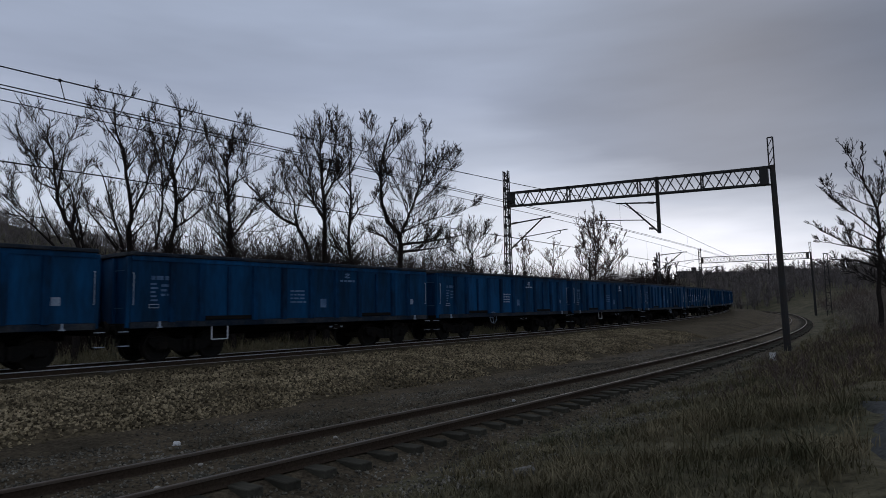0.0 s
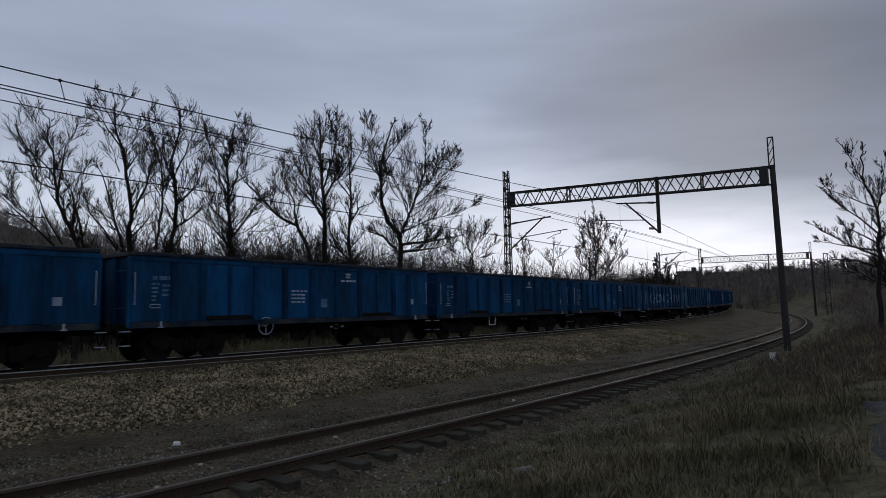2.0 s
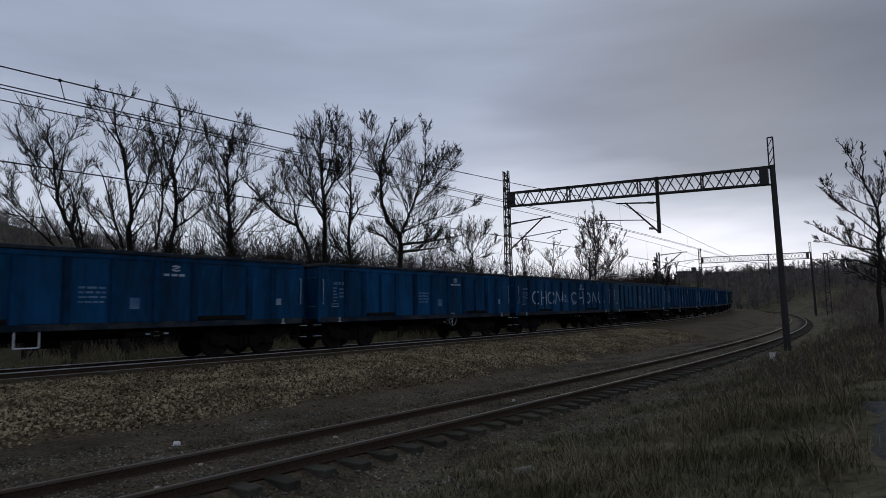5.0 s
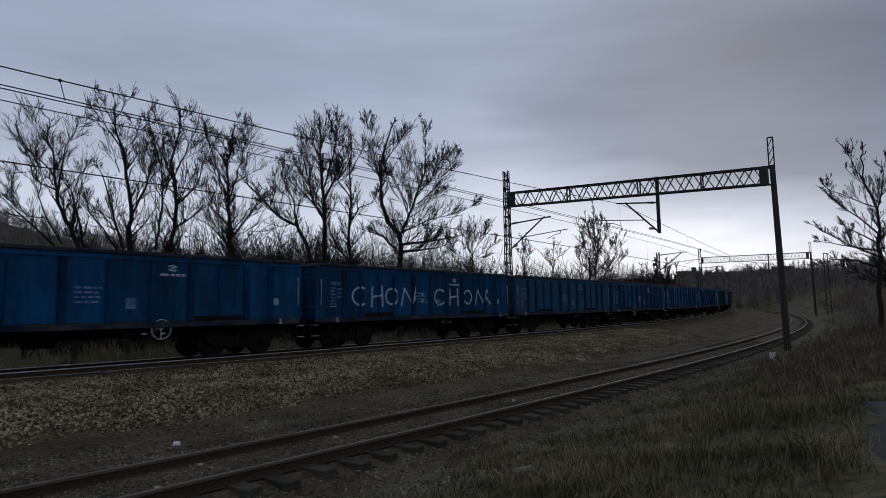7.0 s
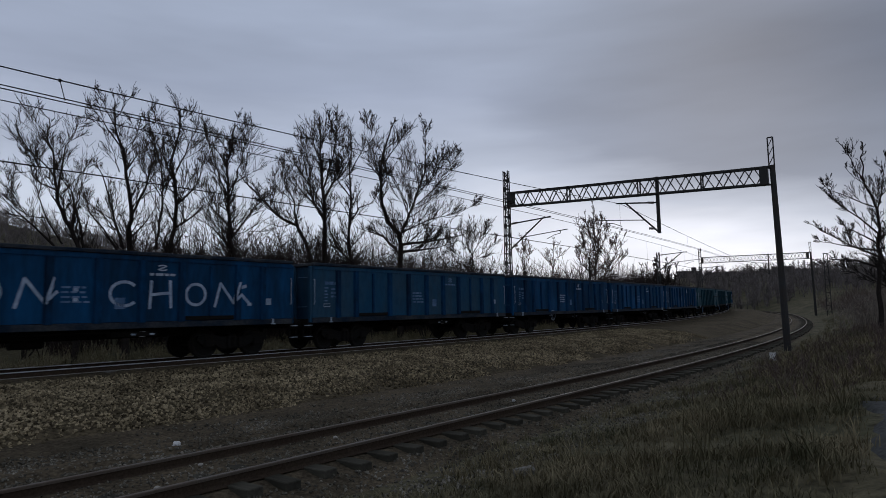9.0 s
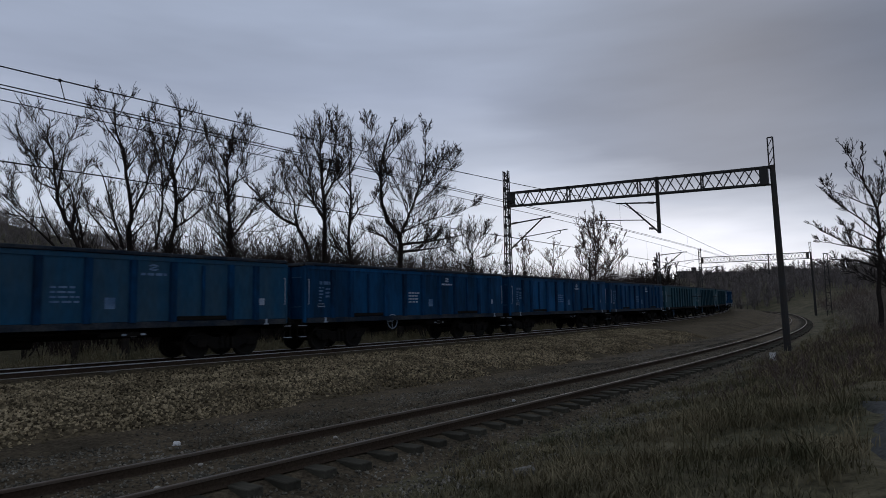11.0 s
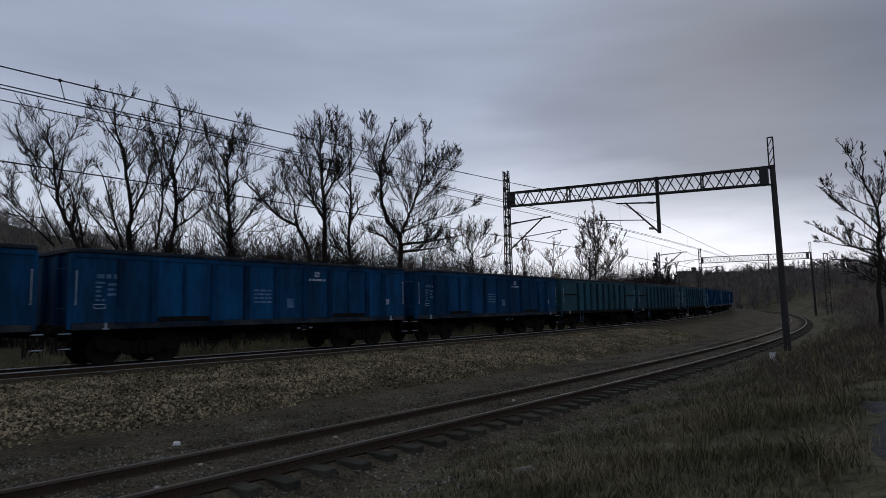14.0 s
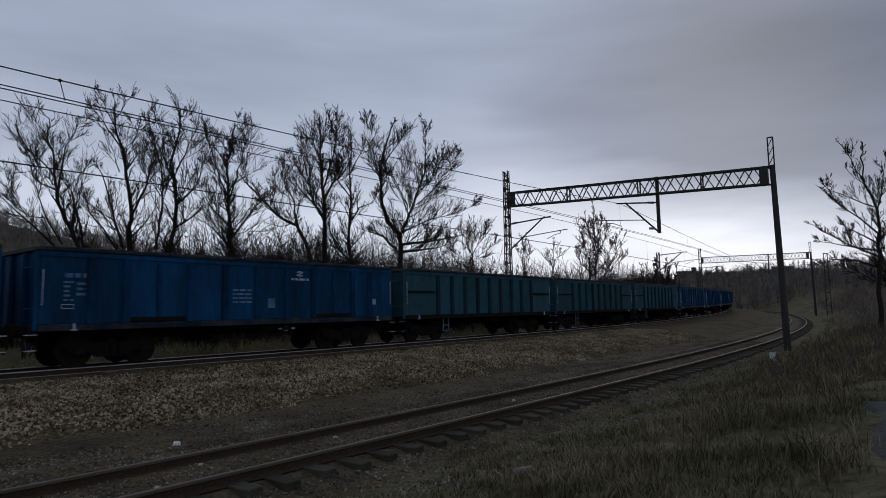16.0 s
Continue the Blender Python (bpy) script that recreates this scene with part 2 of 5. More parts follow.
def tube_mesh(paths, sides=4):
    """Verts and faces of tapered tubes; each path is a list of (x, y, z, radius)."""
    verts, faces = [], []
    ring = [(math.cos(2 * math.pi * i / sides), math.sin(2 * math.pi * i / sides)) for i in range(sides)]
    for p in paths:
        base = len(verts)
        n = len(p)
        for i in range(n):
            a, b = p[max(i - 1, 0)], p[min(i + 1, n - 1)]
            tx, ty, tz = b[0] - a[0], b[1] - a[1], b[2] - a[2]
            l = math.sqrt(tx * tx + ty * ty + tz * tz) or 1
            tx, ty, tz = tx / l, ty / l, tz / l
            if abs(tz) < 0.9:
                ux, uy, uz = -ty, tx, 0.0
            else:
                ux, uy, uz = 0.0, -tz, ty
            l = math.sqrt(ux * ux + uy * uy + uz * uz) or 1
            ux, uy, uz = ux / l, uy / l, uz / l
            vx, vy, vz = ty * uz - tz * uy, tz * ux - tx * uz, tx * uy - ty * ux
            x, y, z, r = p[i]
            for c, s in ring:
                verts.append((x + r * (c * ux + s * vx), y + r * (c * uy + s * vy), z + r * (c * uz + s * vz)))
        for i in range(n - 1):
            for j in range(sides):
                k = (j + 1) % sides
                faces.append((base + i * sides + j, base + i * sides + k, base + (i + 1) * sides + k, base + (i + 1) * sides + j))
    return verts, faces


def sweep(name, profile, ss, oo, zz, material, closed=True):
    """A profile of (offset, height) swept along the line at s values with offset oo(s) and height zz(s)."""
    n = len(profile)
    verts, faces = [], []
    for s in ss:
        o0, z0 = float(oo(s)), float(zz(s))
        for po, pz in profile:
            verts.append(tuple(on_line(s, o0 + po, z0 + pz)))
    m = n if closed else n - 1
    for i in range(len(ss) - 1):
        for j in range(m):
            k = (j + 1) % n
            faces.append((i * n + j, (i + 1) * n + j, (i + 1) * n + k, i * n + k))
    return mesh_of(name, verts, faces, material)


# ---- ground ----
def smooth(x, a, b):
    t = np.clip((x - a) / (b - a), 0, 1)
    return t * t * (3 - 2 * t)


PROFILE_O = [-300, -120, -60, -25, -12, -6, -3.6, 7.2, 9.3, 13.4]
PROFILE_Z = [3.0, 2.0, 1.0, -0.2, -1.0, -1.25, -1.05, -0.95, -0.98, -1.08]
NEAR_O, NEAR_Z = [13.4, 16, 19.7, 30, 60, 300], [-1.08, -0.7, -0.22, 0.1, 0.8, 2.0]
BANK_O, BANK_Z = [13.4, 15, 17, 19, 25, 40, 80, 300], [-1.12, -0.75, -0.2, 0.35, 1.3, 2.6, 4, 6]


def ground_z(x, y):
    x, y = np.asarray(x, float), np.asarray(y, float)
    shape = x.shape
    s, o = to_line(x, y)
    x, y = x.ravel(), y.ravel()
    left = np.interp(o, PROFILE_O, PROFILE_Z)
    w = smooth(s, 4, 34)
    right = np.interp(o, NEAR_O, NEAR_Z) * (1 - w) + np.interp(o, BANK_O, BANK_Z) * w
    z = np.where(o > 13.4, right, left) + rail_z(s)
    drop = -0.3 * smooth(s, 40, 130) * smooth(o, 6.5, 9) * (1 - smooth(o, 13, 16))
    z += drop
    # brown hill behind the alders, low ridge far round the bend
    z += 13 * np.exp(-(((x + 90) / 46) ** 2 + ((y - 92) / 45) ** 2))
    z += 4.0 * smooth(-o, 30, 58) * (1 - smooth(s, 45, 115))
    r = np.hypot(x, y)
    z += 9 * smooth(r, 150, 330) * (1 - 0.7 * smooth(r, 500, 1500))
    bumpy = smooth(np.abs(o - 4), 10, 14)
    z += bumpy * 0.10 * (np.sin(x * 1.3 + 0.6 * np.sin(y * .9)) * np.cos(y * 1.1 + 1.7) + 0.5 * np.sin(x * 2.9 + y * 2.3))
    return z.reshape(shape)


def grown(a, b, fine, lo, hi):
    mid = list(np.arange(a, b + fine / 2, fine))
    out, step, v = [], fine, b
    while v < hi:
        step *= 1.22
        v += step
        out.append(v)
    pre, step, v = [], fine, a
    while v > lo:
        step *= 1.22
        v -= step
        pre.append(v)
    return np.array(pre[::-1] + mid + out)


def build_ground():
    gx, gy = grown(-35, 72, 0.7, -2500, 2500), grown(-8, 145, 0.7, -1500, 3200)
    X, Y = np.meshgrid(gx, gy)
    Z = ground_z(X, Y)
    n, m = len(gy), len(gx)
    verts = np.stack([X, Y, Z], -1).reshape(-1, 3).tolist()
    i = np.arange((n - 1) * m).reshape(n - 1, m)[:, :-1].ravel()
    faces = np.stack([i, i + 1, i + m + 1, i + m], -1).tolist()
    ob = new("ground", mesh_of("ground", verts, faces, M_GROUND, True))
    tagged(ob, "rough winter grassland with brown dead grass and bare soil", "ground", kind="structure")


build_ground()


# ---- track beds, rails, sleepers ----
BED = [(-3.4, -1.15), (-2.2, -0.36), (-1.32, -0.165), (1.34, -0.165), (2.0, -0.27), (4.2, -0.36), (5.7, -0.46), (7.4, -0.9), (7.8, -1.1)]
BRANCH_BED = [(-2.4, -.30), (-1.9, -0.20), (-1.3, -0.14), (0.85, -0.19), (1.05, -0.24), (1.35, -0.275), (1.9, -0.39), (2.6, -.62)]


def bed_z(o):
    return np.interp(o, [p[0] for p in BED], [p[1] for p in BED])


def build_beds():
    ss = np.arange(-200, 300.1, 1.0)
    ob = new("ballast_bed", sweep("ballast_bed", BED, ss, lambda s: 0, lambda s: 0, M_BED, False))
    tagged(ob, "brown crushed-stone ballast bed sloping from the main track", "track bed", kind="structure")
    ob = new("branch_bed", sweep("branch_bed", BRANCH_BED, ss, branch_o, branch_z, M_EARTH, False))
    tagged(ob, "earth-clogged dark ballast bed under the siding", "track bed", kind="structure")
    # trodden earth strip between slope and siding
    strip = [(7.0, -.80), (7.6, -.835), (8.4, -.83), (9.4, -.80), (9.8, -.95)]
    ob = new("earth_strip", sweep("earth_strip", strip, np.arange(-40, 110, 1.0), lambda s: -1.42 * max(0, min(s / 100, 1.1)) ** 2, lambda s: -.19 * s / 100, M_EARTH, False))
    tagged(ob, "grey trodden earth strip along the foot of the ballast", "ground", kind="structure")


build_beds()
RAIL_SIDE = [(-.03, -.158), (.03, -.158), (.012, -.13), (.011, -.05), (.034, -.042), (.034, -.02), (-.034, -.02), (-.034, -.042), (-.011, -.05), (-.012, -.13)]
RAIL_HEAD = [(-.0365, -.026), (.0365, -.026), (.036, -.012), (.03, -.002), (.018, 0.0), (-.018, 0.0), (-.03, -.002), (-.036, -.012)]
RAIL_TOP = [(-.034, -.041), (.034, -.041), (.0345, -.008), (.03, 0.0), (-.03, 0.0), (-.0345, -.008)]
RAIL_FOOT = [(-.075, -.172), (.075, -.172), (.075, -.16), (.03, -.148), (-.03, -.148), (-.075, -.16)]


def build_rails():
    ss = np.concatenate([np.arange(-200, -20, 4), np.arange(-20, 130, 1.0), np.arange(130, 300, 3)])
    for name, o_of, z_of, head, lab in (
            ("railway_track", lambda s: 0.0, lambda s: 0.0, M_RAIL, "main running line with bright-topped steel rails on ballast"),
            ("siding_track", branch_o, branch_z, M_RUSTHEAD, "rusty single siding with old timber sleepers")):
        tr = thing(name, lab, "railway track", kind="structure")
        for side in (-0.7525, 0.7525):
            r = share("rail", sweep("rail", RAIL_SIDE, ss, lambda s: o_of(s) + side, z_of, M_RAILRUST), tr)
            share("rail_head", sweep("rail_head", RAIL_HEAD if head is M_RAIL else RAIL_TOP, ss, lambda s: o_of(s) + side, z_of, head), r, label="worn shiny running surface")
            share("rail_foot", sweep("rail_foot", RAIL_FOOT, ss, lambda s: o_of(s) + side, z_of, M_FOOT if head is M_RAIL else M_RAILRUST), r, label="dusty rail foot")
        if name == "siding_track":
            bm = box((-.125, -1.3, -.14), (.125, 1.3, 0), 0.012)
            for v in bm.verts:
                v.co.z += 0.012 * math.sin(v.co.y * 9)
            step, lo, hi = 0.62, -12, 150
            material, zz = M_SLEEPER, -0.168
        else:
            bm = box((-.14, -1.3, -.16), (.14, 1.3, 0), 0.02)
            step, lo, hi = 0.62, -20, 140
            material, zz = M_CONC, -0.175
        me = bpy.data.meshes.new("sleeper")
        bm.to_mesh(me)
        bm.free()
        me.materials.append(material)
        rnd = random.Random(5)
        s = lo
        while s < hi:
            p = on_line(s, float(o_of(s)) + rnd.uniform(-.06, .06), float(z_of(s)) + zz + rnd.uniform(-.008, .004))
            share("sleeper", me, tr, pose(*p, rnd.uniform(-.6, .6), rnd.uniform(-1, 1), heading(s) + rnd.uniform(-2, 2)))
            s += step + rnd.uniform(-.03, .03)


build_rails()


def scatter_stones(name, count, place, size, material, label, seed):
    """Loose angular stones joined into one mesh."""
    rng = np.random.default_rng(seed)
    octa = np.array([(1, 0, 0), (0, 1, 0), (-1, 0, 0), (0, -1, 0), (0, 0, 1), (0, 0, -1)], float)
    tri = np.array([(0, 1, 4), (1, 2, 4), (2, 3, 4), (3, 0, 4), (1, 0, 5), (2, 1, 5), (3, 2, 5), (0, 3, 5)])
    c = place(rng, count)
    count = len(c)
    r = rng.uniform(*size, count)[:, None, None] * rng.uniform(0.55, 1.25, (count, 6, 1))
    v = octa[None] * r * np.array([1, 1, .7])
    # random turn of each stone
    q = rng.normal(size=(count, 4))
    q /= np.linalg.norm(q, axis=1)[:, None]
    w, x, y, z = q.T
    R = np.stack([1 - 2 * (y * y + z * z), 2 * (x * y - z * w), 2 * (x * z + y * w), 2 * (x * y + z * w), 1 - 2 * (x * x + z * z), 2 * (y * z - x * w), 2 * (x * z - y * w), 2 * (y * z + x * w), 1 - 2 * (x * x + y * y)], -1).reshape(-1, 3, 3)
    v = np.einsum("nij,nkj->nki", R, v) + c[:, None]
    f = tri[None] + 6 * np.arange(count)[:, None, None]
    me = bpy.data.meshes.new(name)
    me.from_pydata(v.reshape(-1, 3).tolist(), [], f.reshape(-1, 3).tolist())
    me.materials.append(material)
    tagged(new(name, me), label, "gravel", kind="stuff")


def slope_places(rng, n):
    s = -6 + 46 * rng.uniform(0, 1, n) ** 1.35
    o = rng.uniform(1.7, 7.8, n)
    ragged = 7.15 + 0.4 * np.sin(s * .8) + 0.3 * np.sin(s * 2.3) + rng.normal(0, .18, n)
    keep = o < ragged
    s, o = s[keep], o[keep]
    return on_line(s, o, bed_z(o) + rng.uniform(-.012, .03, len(s)))


def siding_places(rng, n):
    s = -9 + 45 * rng.uniform(0, 1, n) ** 1.3
    o = np.where(rng.uniform(0, 1, n) < .42, -.85 - 1.6 * rng.uniform(0, 1, n) ** 1.6, rng.uniform(1.2, 3.6, n))
    z = np.interp(o, [p[0] for p in BRANCH_BED], [p[1] for p in BRANCH_BED])
    w = o > 2.2
    z = np.where(w, -.40, z)
    c = on_line(s, branch_o(s) + o, branch_z(s) + z)
    g = ground_z(c[:, 0], c[:, 1])
    c[:, 2] = np.maximum(c[:, 2], g) + rng.uniform(-.01, .02, n)
    return c


def crib_places(rng, n):
    s = -9 + 45 * rng.uniform(0, 1, n) ** 1.3
    o = rng.uniform(-.65, .65, n)
    return on_line(s, branch_o(s) + o, branch_z(s) - .15 + rng.uniform(-.012, .01, n))


scatter_stones("ballast_stones", 64000, slope_places, (.029, .062), M_STONE, "loose brown-grey crushed ballast stones on the slope", 1)
scatter_stones("siding_stones", 22000, siding_places, (.016, .046), M_STONE2, "dark weathered stones beside the siding", 2)
scatter_stones("crib_stones", 7000, crib_places, (.012, .032), M_STONE2, "dirty stones between the siding rails", 3)


def strip_places(rng, n):
    s = -8 + 48 * rng.uniform(0, 1, n) ** 1.3
    o = 7.2 + 2.3 * np.sqrt(rng.uniform(0, 1, n))
    keep = np.sin(s * 1.3 + 2 * np.sin(o * 2)) + rng.normal(0, .7, n) + (o - 8.4) > -.2
    s, o = s[keep], o[keep]
    return on_line(s, o, -.815 - .19 * s / 100 + rng.uniform(-.012, .012, len(s)))


scatter_stones("strip_stones", 16000, strip_places, (.013, .040), M_STONE2, "scattered pale stones on the earth strip", 4)


def loose_rocks():
    rnd = random.Random(8)
    for s, o, r in ((-0.1, 9.28, .085), (7.4, 11.2, .06), (-3.5, 9.4, .05), (-2.7, 9.35, .05), (-3.0, 9.3, .04), (-0.6, 10.9, .05), (-1.6, 11.6, .045), (1.9, 11.0, .05)):
        bm = bmesh.new()
        bmesh.ops.create_icosphere(bm, subdivisions=2, radius=r)
        for v in bm.verts:
            v.co *= 0.8 + 0.4 * noise.noise(v.co * 14 + Vector((s, o, 0)))
            v.co.z *= 0.65
        ob = part("stone", bm, M_POST if r > .055 else M_FOOT)
        p = on_line(s, o, 0)
        z = branch_z(s) - .14 + rail_z(s) if o > 9.9 else rail_z(s) - .80
        ob.matrix_basis = pose(p[0], p[1], float(z) + r * .3, 0, 0, rnd.uniform(0, 360))
        tagged(ob, "pale loose stone lying by the siding", "stone", "loose pale stones")


loose_rocks()


# ---- grass ----
def build_grass(name, n, s_rng, o_rng, hgt, seed, power=1.5, label="tufts of dead brown grass on the bank"):
    rng = np.random.default_rng(seed)
    nt = n // 14
    s = s_rng[0] + (s_rng[1] - s_rng[0]) * rng.uniform(0, 1, nt) ** power
    o = rng.uniform(*o_rng, nt)
    c = on_line(s, o)
    patch = np.sin(c[:, 0] * 1.1 + 2 * np.sin(c[:, 1] * .7)) + np.sin(c[:, 1] * 1.7 + 1.3)
    keep = (patch > -1.5 + rng.normal(0, .5, nt)) & (np.hypot(c[:, 0], c[:, 1]) > 2.5) & ~((c[:, 0] > .66 * c[:, 1] - .2) & (c[:, 0] < .66 * c[:, 1] + 2.3) & (c[:, 1] < 11))
    c, patch = c[keep], patch[keep]
    nt = len(c)
    h = hgt * rng.uniform(.35, 1.0, nt) * (0.85 + .45 * np.clip(patch, -1, 1))
    k = 14
    b = np.repeat(c, k, 0)
    b[:, :2] += rng.normal(0, .09, (nt * k, 2))
    b[:, 2] = ground_z(b[:, 0], b[:, 1]) - .02
    hh = np.repeat(h, k) * rng.uniform(.5, 1.1, nt * k)
    a = rng.uniform(0, 2 * np.pi, nt * k)
    lean = rng.uniform(.2, 1.1, nt * k) * hh
    d = np.stack([np.cos(a), np.sin(a), 0 * a], -1)
    side = np.stack([-np.sin(a), np.cos(a), 0 * a], -1) * rng.uniform(.004, .009, nt * k)[:, None]
    mid = b + d * (lean * .35)[:, None] + np.array([0, 0, 1]) * (hh * .6)[:, None]
    tip = b + d * lean[:, None] + np.array([0, 0, 1]) * (hh * .92)[:, None]
    v = np.stack([b - side, b + side, mid + side * .8, mid - side * .8, tip], 1).reshape(-1, 3)
    base = 5 * np.arange(nt * k)
    me = bpy.data.meshes.new(name)
    q = np.stack([base, base + 1, base + 2, base + 3], -1).tolist()
    t = np.stack([base + 3, base + 2, base + 4], -1).tolist()
    me.from_pydata(v.tolist(), [], q + t)
    me.materials.append(M_GRASS)
    tagged(new(name, me), label, "grass", kind="stuff")


build_grass("bank_grass", 175000, (-6, 32), (13.7, 24), .27, 11)
build_grass("tall_dead_stalks", 14000, (2, 34), (14.6, 24), .62, 15, 1.2, "tall dead stalks standing in the bank grass")
build_grass("far_grass", 30000, (20, 90), (13.2, 34), .55, 12, 1.2)
build_grass("siding_weeds", 5000, (-8, 40), (12.9, 14.0), .22, 13, 1.3, "thin weeds beside the siding")
build_grass("pale_reeds", 60000, (-10, 70), (-15, -6.5), .95, 16, 1.2, "pale dead reeds and tall grass behind the main line")
build_grass("lineside_grass", 20000, (-8, 60), (-14, -3.8), .22, 14, 1.2, "rough grass behind the main line")


def build_path():
    ys = np.arange(-3, 12.1, .4)
    us = np.linspace(0, 1, 7)
    Y, U = np.meshgrid(ys, us, indexing="ij")
    w = 2.3 * (1 - smooth(Y, 8, 12.5))
    X = .66 * Y - .15 + U * w + .12 * np.sin(Y * 2.1 + U * 3)
    Z = ground_z(X, Y) + .05 - .12 * (np.abs(U - .5) > .45)
    n, m = X.shape
    verts = np.stack([X, Y, Z], -1).reshape(-1, 3).tolist()
    faces = [(i * m + j, i * m + j + 1, (i + 1) * m + j + 1, (i + 1) * m + j) for i in range(n - 1) for j in range(m - 1)]
    tagged(new("path", mesh_of("path", verts, faces, M_PATH, True)), "worn blue-grey gravel path beside the bank grass", "path", kind="structure")


build_path()

# ---- wagons ----
WAGON_LENGTH = 14.04
HALF = 6.55
POSTS_BLUE = (-5.32, -4.37, -2.42, -1.22, 0.0, 1.22, 2.42, 4.37, 5.32)
POSTS_TEAL = (-4.3, -3.22, -2.15, -1.07, 0.0, 1.07, 2.15, 3.22, 4.3)


def wheel_mesh():
    bm = bmesh.new()
    prof = [(.0, .09), (.10, .09), (.13, .05), (.36, .035), (.40, .065), (.455, .06), (.46, -.06), (.485, -.065), (.485, -.085), (.40, -.09), (.36, -.03), (.13, -.02), (.0, -.02)]
    n = 24
    rings = [[bm.verts.new((r * math.cos(2 * math.pi * i / n), y, r * math.sin(2 * math.pi * i / n))) for i in range(n)] for r, y in prof[1:-1]]
    for a, b in zip(rings, rings[1:]):
        for i in range(n):
            bm.faces.new((a[i], a[(i + 1) % n], b[(i + 1) % n], b[i]))
    bm.faces.new(rings[0])
    bm.faces.new(rings[-1][::-1])
    bmesh.ops.recalc_face_normals(bm, faces=bm.faces)
    me = bpy.data.meshes.new("wheel")
    bm.to_mesh(me)
    bm.free()
    me.materials.append(M_WHEEL)
    return me


def strokes_mesh(name, lines, width, material, y=0.0):
    """Flat paint strokes 2 mm proud in the x-z plane; lines are lists of (x, z)."""
    bm = bmesh.new()
    for ln in lines:
        n = len(ln)
        prev = None
        for i in range(n):
            (xa, za), (xb, zb) = ln[max(i - 1, 0)], ln[min(i + 1, n - 1)]
            l = math.hypot(xb - xa, zb - za) or 1
            px, pz = -(zb - za) / l * width / 2, (xb - xa) / l * width / 2
            x, z = ln[i]
            pair = (bm.verts.new((x + px, y, z + pz)), bm.verts.new((x - px, y, z - pz)))
            if prev:
                bm.faces.new((prev[0], prev[1], pair[1], pair[0]))
            prev = pair
    r = bmesh.ops.extrude_face_region(bm, geom=bm.faces[:])
    for v in r["geom"]:
        if isinstance(v, bmesh.types.BMVert):
            v.co.y -= 0.003
    me = bpy.data.meshes.new(name)
    bm.to_mesh(me)
    bm.free()
    me.materials.append(material)
    return me


def stencil_rows(w, x, z, rows, width, thick, step, material, rnd, y):
    """Rows of unreadable writing, each one a plain bar."""
    for i in range(rows):
        xx = x
        while xx < x + width - .08:
            l = min(rnd.uniform(.1, .26), x + width - xx)
            share("stencil", strokes_mesh("stencil", [[(xx, z - i * step), (xx + l, z - i * step)]], thick, material, y), w)
            xx += l + rnd.uniform(.035, .07)


SIDE_Y = -1.44   # outer skin, the camera's side; -y faces the camera
WHEEL = wheel_mesh()
AXLE = mesh_of("axle", *tube_mesh([[(0, -1.0, 0, .08), (0, -.72, 0, .09), (0, .72, 0, .09), (0, 1.0, 0, .08)]], 10), M_WHEEL)


def make_bogie(w, x):
    bog = part("bogie", box((-.12, -1.0, -.10), (.12, 1.0, .22), .03), M_UNDER, w)
    bog.matrix_basis = pose(x, 0, .55)
    for y in (-1.0, 1.0):
        bm = bmesh.new()
        # cast side frame: arched top, pedestals over the axle boxes, spring nest
        top = [(-1.3, .05), (-1.25, .19), (-.75, .22), (-.45, .12), (.45, .12), (.75, .22), (1.25, .19), (1.3, .05), (1.12, -.12), (.68, -.12), (.42, -.27), (-.42, -.27), (-.68, -.12), (-1.12, -.12)]
        vs = [bm.verts.new((a, y - .06, b)) for a, b in top]
        f = bm.faces.new(vs)
        r = bmesh.ops.extrude_face_region(bm, geom=[f])
        for v in r["geom"]:
            if isinstance(v, bmesh.types.BMVert):
                v.co.y += .12
        for xx in (-.9, .9):
            add_box(bm, (xx - .16, y - .13, -.2), (xx + .16, y + .13, .06), .03)
        for xx in (-.2, 0, .2):
            add_rod(bm, (xx, y - .09, -.24), (xx, y - .09, .12), .07)
        bmesh.ops.recalc_face_normals(bm, faces=bm.faces)
        part("side_frame", bm, M_UNDER, bog)
    for xx in (-.9, .9):
        ws = new("wheelset", AXLE)
        ws.parent = bog
        ws.matrix_basis = pose(xx, 0, -.09)
        # the two wheels belong to the turning set
        me = bpy.data.meshes.new("wheelset")
        bm = bmesh.new()
        bm.from_mesh(AXLE)
        for y, turn in ((-.7525, 180), (.7525, 0)):
            t = bmesh.new()
            t.from_mesh(WHEEL)
            t.transform(pose(0, y, 0, 0, 0, turn))
            tmp = bpy.data.meshes.new("tmp")
            t.to_mesh(tmp)
            t.free()
            bm.from_mesh(tmp)
            bpy.data.meshes.remove(tmp)
        # a chalk-worn notch so that turning shows
        add_box(bm, (.25, -.82, -.03), (.36, -.79, .03))
        bm.to_mesh(me)
        bm.free()
        me.materials.append(M_WHEEL)
        ws.data = me
    return bog


